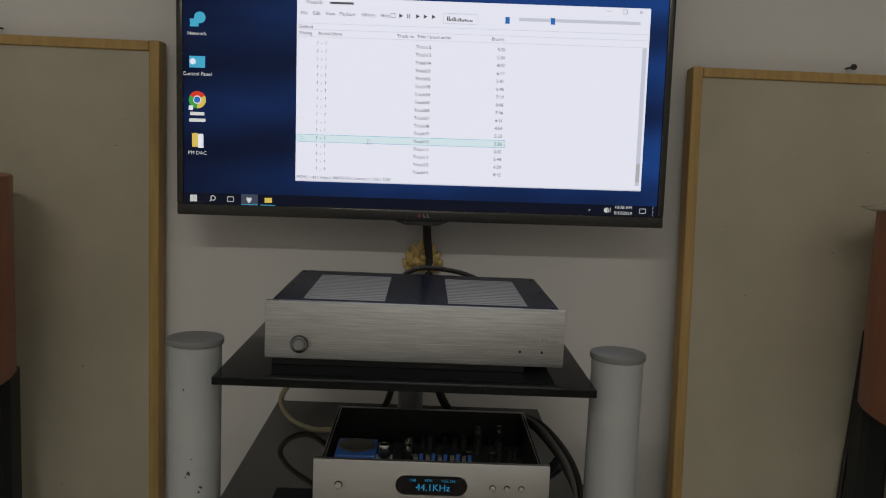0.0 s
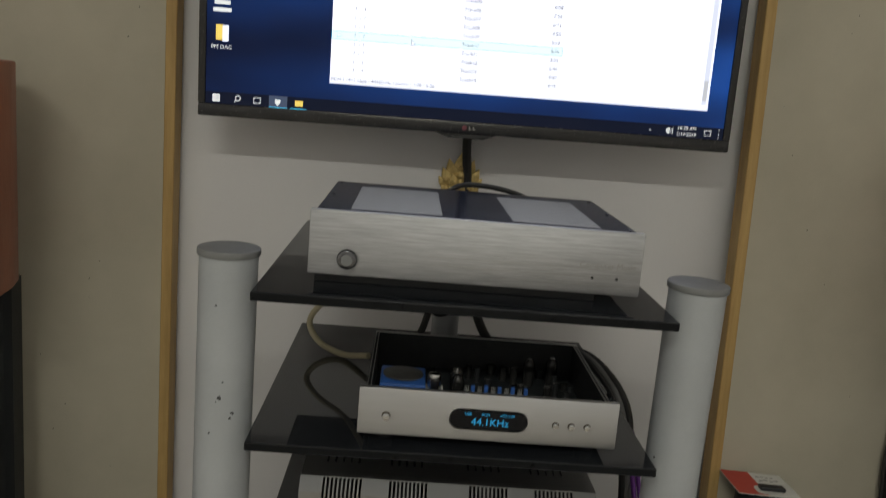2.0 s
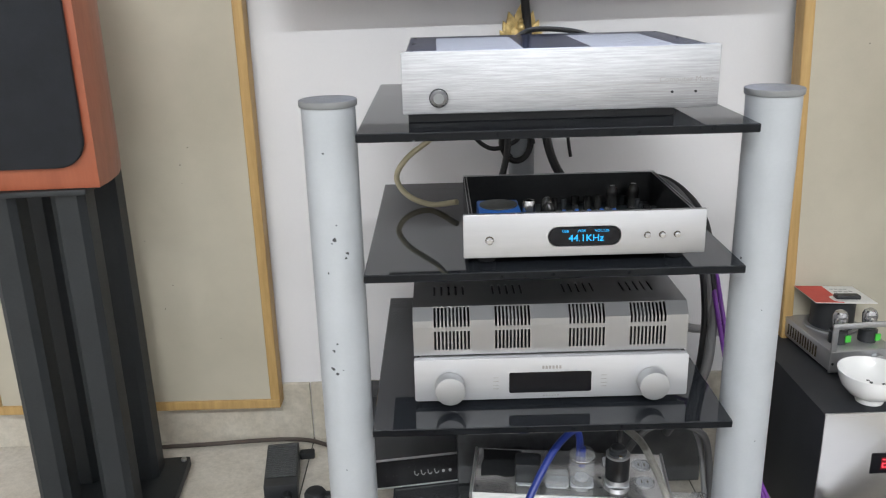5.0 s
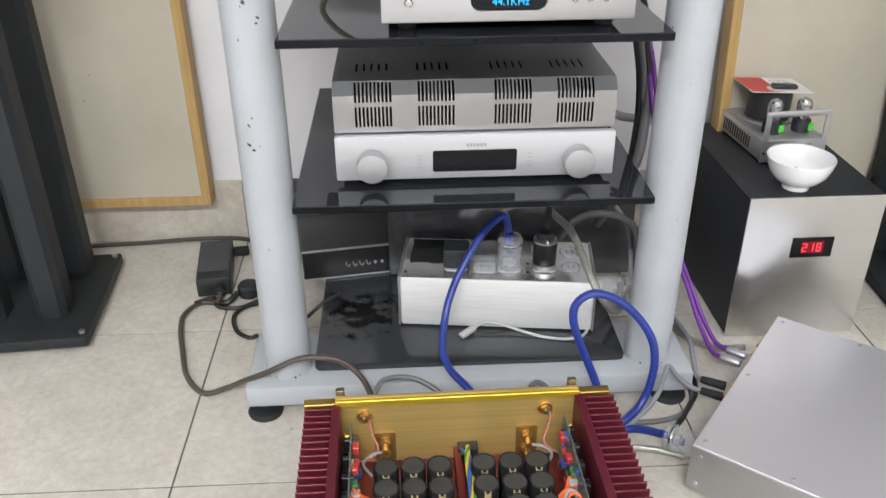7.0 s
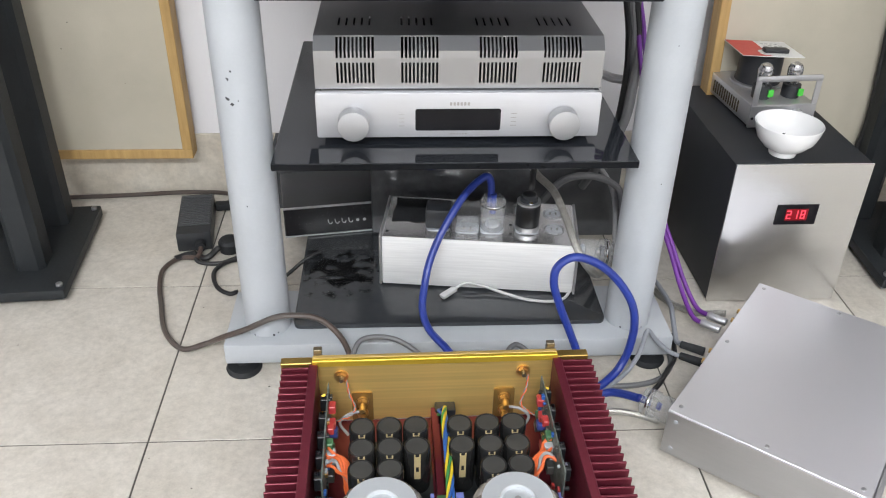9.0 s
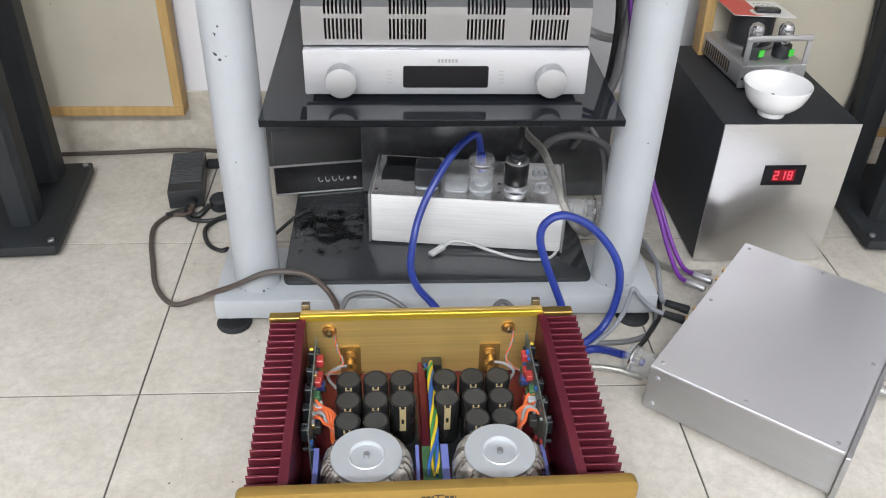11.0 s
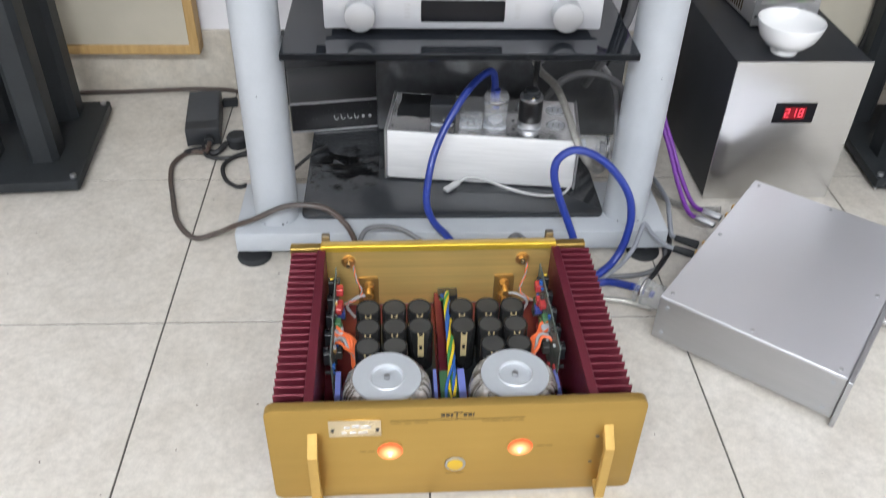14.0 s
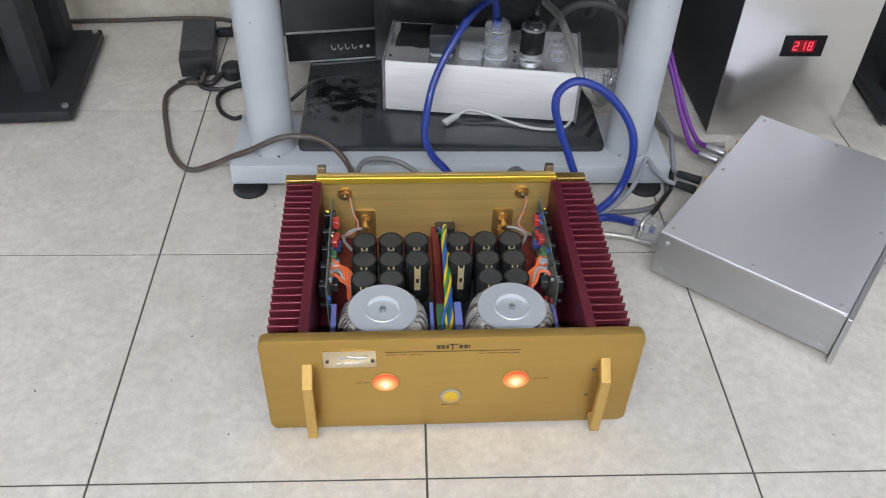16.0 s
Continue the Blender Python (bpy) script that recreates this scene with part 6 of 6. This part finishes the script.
cable([(0.262, 0.49, 0.030), (0.250, 0.505, 0.075), (0.220, 0.515, 0.150), (0.208, 0.52, 0.190), (0.213, 0.525, 0.216), (0.238, 0.528, 0.230), (0.274, 0.525, 0.219), (0.307, 0.52, 0.190), (0.330, 0.512, 0.155), (0.338, 0.506, 0.118),
       (0.336, 0.504, 0.078), (0.329, 0.500, 0.053), (0.316, 0.490, 0.037), (0.296, 0.475, 0.029), (0.280, 0.466, 0.022), (0.281, 0.464, 0.013), (0.303, 0.467, 0.015), (0.320, 0.453, 0.024), (0.337, 0.4275, 0.038)],
      0.0064, CABLEBLUE, "thick blue mains cable in an upright loop before the rack")
cable([(0.195, 0.88, 0.262), (0.207, 0.84, 0.252), (0.220, 0.80, 0.230), (0.243, 0.75, 0.222), (0.257, 0.70, 0.199), (0.268, 0.662, 0.172), (0.281, 0.646, 0.148), (0.300, 0.648, 0.122), (0.320, 0.675, 0.098), (0.345, 0.72, 0.083)],
      0.0066, BRAID, "silver braided mains cable over the power strip")
cable([(0.322, 0.688, 0.1425), (0.36, 0.688, 0.142), (0.405, 0.72, 0.11), (0.43, 0.80, 0.03)], 0.0055, BRAID, "silver braided cable from the clear plug")
cable([(0.225, 0.845, 0.105), (0.245, 0.855, 0.140), (0.263, 0.86, 0.163), (0.281, 0.86, 0.183), (0.310, 0.86, 0.193), (0.345, 0.86, 0.191), (0.376, 0.86, 0.177), (0.394, 0.86, 0.154), (0.405, 0.86, 0.09), (0.41, 0.87, 0.02)], 0.0068, CABLEGREY, "grey cable looping behind the power strip")
cable([(0.22, 1.0, 0.12), (0.27, 0.93, 0.20), (0.33, 0.90, 0.215), (0.385, 0.88, 0.15), (0.40, 0.86, 0.03)], 0.005, CABLEPALE, "pale cable looping behind the power strip")
ws = thing("usb_cable", pose(0, 0, 0), "white cable with a flat connector lying on the glass", "cable")
part("lead", sweep(B(), [(0.072, 0.670, 0.0765), (0.084, 0.673, 0.0835), (0.097, 0.672, 0.0855), (0.123, 0.668, 0.081), (0.154, 0.657, 0.0745), (0.19, 0.644, 0.0702), (0.227, 0.636, 0.0702), (0.253, 0.642, 0.0702), (0.266, 0.657, 0.0702), (0.269, 0.669, 0.0702)], 0.0027, 10), CABLEWHITE, ws)
cn = box(B(), -0.017, 0.014, -0.0058, 0.0058, -0.0032, 0.0032, 0.0012)
cn.transform(pose(0.0605, 0.662, 0.0745, 0, -8, 38))
part("connector", cn, CABLEWHITE, ws, "flat white connector")
cable([(0.28, 0.94, 0.545), (0.325, 0.90, 0.553), (0.358, 0.868, 0.545), (0.374, 0.85, 0.50), (0.386, 0.845, 0.44), (0.402, 0.835, 0.36), (0.418, 0.815, 0.27), (0.438, 0.77, 0.170), (0.460, 0.73, 0.11), (0.475, 0.69, 0.06), (0.486, 0.640, 0.032), (0.496, 0.611, 0.036)],
      0.0042, PURPLE, "purple signal cable hanging beside the rack")
cable([(0.29, 0.95, 0.535), (0.335, 0.905, 0.545), (0.370, 0.87, 0.54), (0.383, 0.853, 0.50), (0.396, 0.848, 0.44), (0.411, 0.838, 0.36), (0.427, 0.818, 0.27), (0.447, 0.775, 0.170), (0.468, 0.74, 0.11), (0.485, 0.70, 0.062), (0.500, 0.660, 0.034), (0.514, 0.631, 0.037)],
      0.0042, PURPLE, "purple signal cable hanging beside the rack")
for x, y, a in ((0.509, 0.599, -39), (0.527, 0.619, -39)):
    q = B()
    cyl(q, (-0.022, 0, 0), 0.0068, 0.034, "x", n=22, bevel=0.001)
    q.transform(pose(x, y, 0.037, 0, 0, a))
    solid("signal_plug", q, ALUFINE, "silver plug on a purple signal cable", "plug", "signal plugs")
for x, y in ((0.456, 0.545), (0.446, 0.516)):
    q = B()
    cyl(q, (-0.020, 0, 0), 0.0060, 0.040, "x", r2=0.0075, n=22, bevel=0.001)
    q.transform(pose(x, y, 0.037, 0, 0, -32))
    solid("cable_plug", q, RUBBER, "black plug pushed into the silver box", "plug", "cable plugs")
cable([(0.440, 0.556, 0.037), (0.436, 0.566, 0.035), (0.439, 0.585, 0.036), (0.443, 0.62, 0.046), (0.451, 0.66, 0.042), (0.452, 0.74, 0.03), (0.44, 0.82, 0.02)], 0.0044, CABLESLATE, "grey signal cable behind the rack post")
cable([(0.430, 0.525, 0.037), (0.413, 0.532, 0.041), (0.391, 0.535, 0.060), (0.376, 0.535, 0.080), (0.371, 0.535, 0.081), (0.366, 0.530, 0.062), (0.357, 0.520, 0.041), (0.334, 0.500, 0.024), (0.299, 0.475, 0.016), (0.275, 0.460, 0.010)], 0.0040, CABLESLATE, "pale grey cable bending over the rack foot")
cable([(0.28, 0.480, 0.0055), (0.307, 0.490, 0.0055), (0.360, 0.494, 0.0055), (0.396, 0.507, 0.0055), (0.419, 0.532, 0.0055), (0.428, 0.558, 0.0055), (0.432, 0.60, 0.0055), (0.44, 0.72, 0.0055)], 0.0045, CABLEGREY, "grey cable running across the floor")
cable([(0.366, 0.462, 0.0055), (0.374, 0.474, 0.0055), (0.393, 0.493, 0.0105), (0.411, 0.520, 0.0105), (0.436, 0.56, 0.0055), (0.45, 0.62, 0.0055)], 0.0040, CABLEBLACK, "thin black cable across the floor")
cable([(0.262, 0.438, 0.007), (0.304, 0.433, 0.007), (0.331, 0.427, 0.007), (0.352, 0.418, 0.007), (0.368, 0.410, 0.007)], 0.0052, BRAID, "silver braided cable below the clear connector")
cable([(0.44, 0.80, 0.01), (0.46, 0.72, 0.012), (0.50, 0.665, 0.02), (0.545, 0.640, 0.035)], 0.006, BRAID, "silver braided cable behind the silver box")
cp = clear_plug(pose(0.3895, 0.389, 0.037, 0, -88, -36), CLEARPL, "clear plastic mains connector in the silver box", CABLEBLUE)
cable([(-0.098, 0.448, 0.075), (-0.10, 0.47, 0.078), (-0.085, 0.505, 0.098), (-0.04, 0.515, 0.094), (0.0, 0.50, 0.078), (0.03, 0.47, 0.06), (0.045, 0.445, 0.05)], 0.0042, CABLEGREY, "grey signal cable behind the gold amplifier")
cable([(0.135, 0.448, 0.10), (0.137, 0.47, 0.098), (0.155, 0.49, 0.096), (0.185, 0.475, 0.075), (0.20, 0.45, 0.055)], 0.0042, CABLEGREY, "grey signal cable behind the gold amplifier")
cable([(-0.093, 0.452, 0.074), (-0.084, 0.458, 0.070), (-0.070, 0.456, 0.062), (-0.058, 0.450, 0.050)], 0.0024, YELLOW, "short yellow lead behind the gold amplifier")
for x in (-0.1, 0.134):
    q = B()
    cyl(q, (x, 0.430, 0.092), 0.0055, 0.022, "y", n=16)
    solid("cable_plug", q, RUBBER, "black plug behind the gold amplifier", "plug", "cable plugs")
cable([(0.02, 0.90, 0.858), (0.03, 0.925, 0.885), (0.06, 0.94, 0.906), (0.10, 0.94, 0.909), (0.15, 0.935, 0.902), (0.19, 0.92, 0.885), (0.20, 0.90, 0.86)], 0.0045, CABLEBLACK, "black cable arching behind the computer")
cable([(-0.06, 0.90, 0.80), (-0.098, 0.905, 0.742), (-0.148, 0.90, 0.703), (-0.168, 0.895, 0.670), (-0.150, 0.885, 0.640), (-0.11, 0.87, 0.6265), (-0.066, 0.83, 0.640)], 0.0048, CABLECREAM, "cream coloured network cable between the shelves")
cable([(-0.03, 0.97, 0.80), (-0.035, 0.975, 0.735), (0.0, 0.975, 0.700), (0.045, 0.975, 0.712), (0.055, 0.975, 0.735)], 0.004, CABLEBLACK, "thin black cable under the top shelf")
cable([(0.048 + 0.026 * math.cos(a * 0.5), 0.965 + 0.002 * a, 0.708 + 0.034 * math.sin(a * 0.5)) for a in range(26)], 0.0058, CABLEBLACK, "coiled black cable behind the converter", steps=4)
cable([(0.02, 0.96, 0.79), (0.03, 0.96, 0.72), (0.02, 0.95, 0.66), (0.0, 0.93, 0.63)], 0.006, CABLEBLACK, "black cable dropping behind the converter")
cable([(0.09, 0.98, 0.80), (0.105, 0.975, 0.70), (0.13, 0.96, 0.645), (0.16, 0.93, 0.63)], 0.008, CABLEBLACK, "thick black cable dropping behind the converter")
cable([(0.135, 0.98, 0.795), (0.140, 0.98, 0.72), (0.146, 0.98, 0.68)], 0.0032, CABLEBLACK, "thin black cable behind the converter")
for k in range(3):
    cable([(0.16 + 0.05 * k, 0.83, 0.660), (0.225 + 0.008 * k, 0.835, 0.675), (0.262 + 0.008 * k, 0.81, 0.672), (0.292 + 0.008 * k, 0.79, 0.650), (0.318 + 0.008 * k, 0.79, 0.615), (0.336 + 0.009 * k, 0.81, 0.570), (0.350 + 0.008 * k, 0.83, 0.52),
           (0.366 + 0.008 * k, 0.85, 0.46), (0.374 + 0.006 * k, 0.86, 0.38), (0.370 + 0.005 * k, 0.875, 0.27), (0.352 + 0.005 * k, 0.90, 0.185)], 0.0060, (CABLEBLACK, CABLEGREY, CABLEBLACK)[k], "dark cable curving down beside the converter")
cable([(0.372, 0.86, 0.53), (0.383, 0.855, 0.46), (0.385, 0.85, 0.39), (0.378, 0.845, 0.31), (0.352, 0.86, 0.23), (0.33, 0.90, 0.15)], 0.0085, CABLEGREY, "thick grey cable hanging beside the amplifier")
cable([(0.24, 0.92, 0.42), (0.30, 0.915, 0.392), (0.36, 0.91, 0.366), (0.43, 0.90, 0.35), (0.47, 0.90, 0.25), (0.48, 0.88, 0.08)], 0.008, CABLEPALE, "pale grey mains cable from the amplifier")
cable([(0.958, 1.060, 0.80), (0.943, 1.048, 0.65), (0.924, 1.033, 0.456), (0.925, 1.026, 0.367), (0.928, 1.018, 0.279), (0.926, 1.012, 0.21), (0.915, 1.010, 0.146), (0.900, 1.010, 0.06), (0.885, 1.01, 0.008)], 0.0055, CABLEBLACK, "black loudspeaker cable hanging down to the floor")

# ---- tiled floor ----
floor = solid("floor", box(B(), -2.45, 2.45, -6.15, WALL_Y + 0.15, -0.08, -0.0016), GROUT, "pale beige glazed floor tiles with thin dark joints", "floor", kind="structure")
tile_mesh = mesh_of("tile", box(B(), -0.1986, 0.1986, -0.1986, 0.1986, -0.0085, 0.0, 0.0003, 1), TILE)
for i in range(-6, 6):
    for j in range(-15, 3):
        o = new("tile", tile_mesh)
        o.parent = floor
        o.location = (0.203 + 0.4 * i, 0.2 + 0.4 * j, 0.0)

dirt = B()
rnd = random.Random(29)
for _ in range(60):
    x, y, r = rnd.uniform(-0.85, 0.7), rnd.uniform(-0.35, 1.05), rnd.uniform(0.0005, 0.0013)
    a0 = rnd.uniform(0, 6.28)
    cone = bmesh.ops.create_icosphere(dirt, subdivisions=1, radius=r, matrix=Matrix.Translation((x, y, 0.0003)) @ Matrix.Rotation(a0, 4, "Z") @ Matrix.Diagonal((rnd.uniform(1, 2.2), 1, 0.4, 1)))
solid("floor_dirt", dirt, CABLEBROWN, "tiny dark crumbs scattered over the floor tiles", "dirt", kind="stuff")
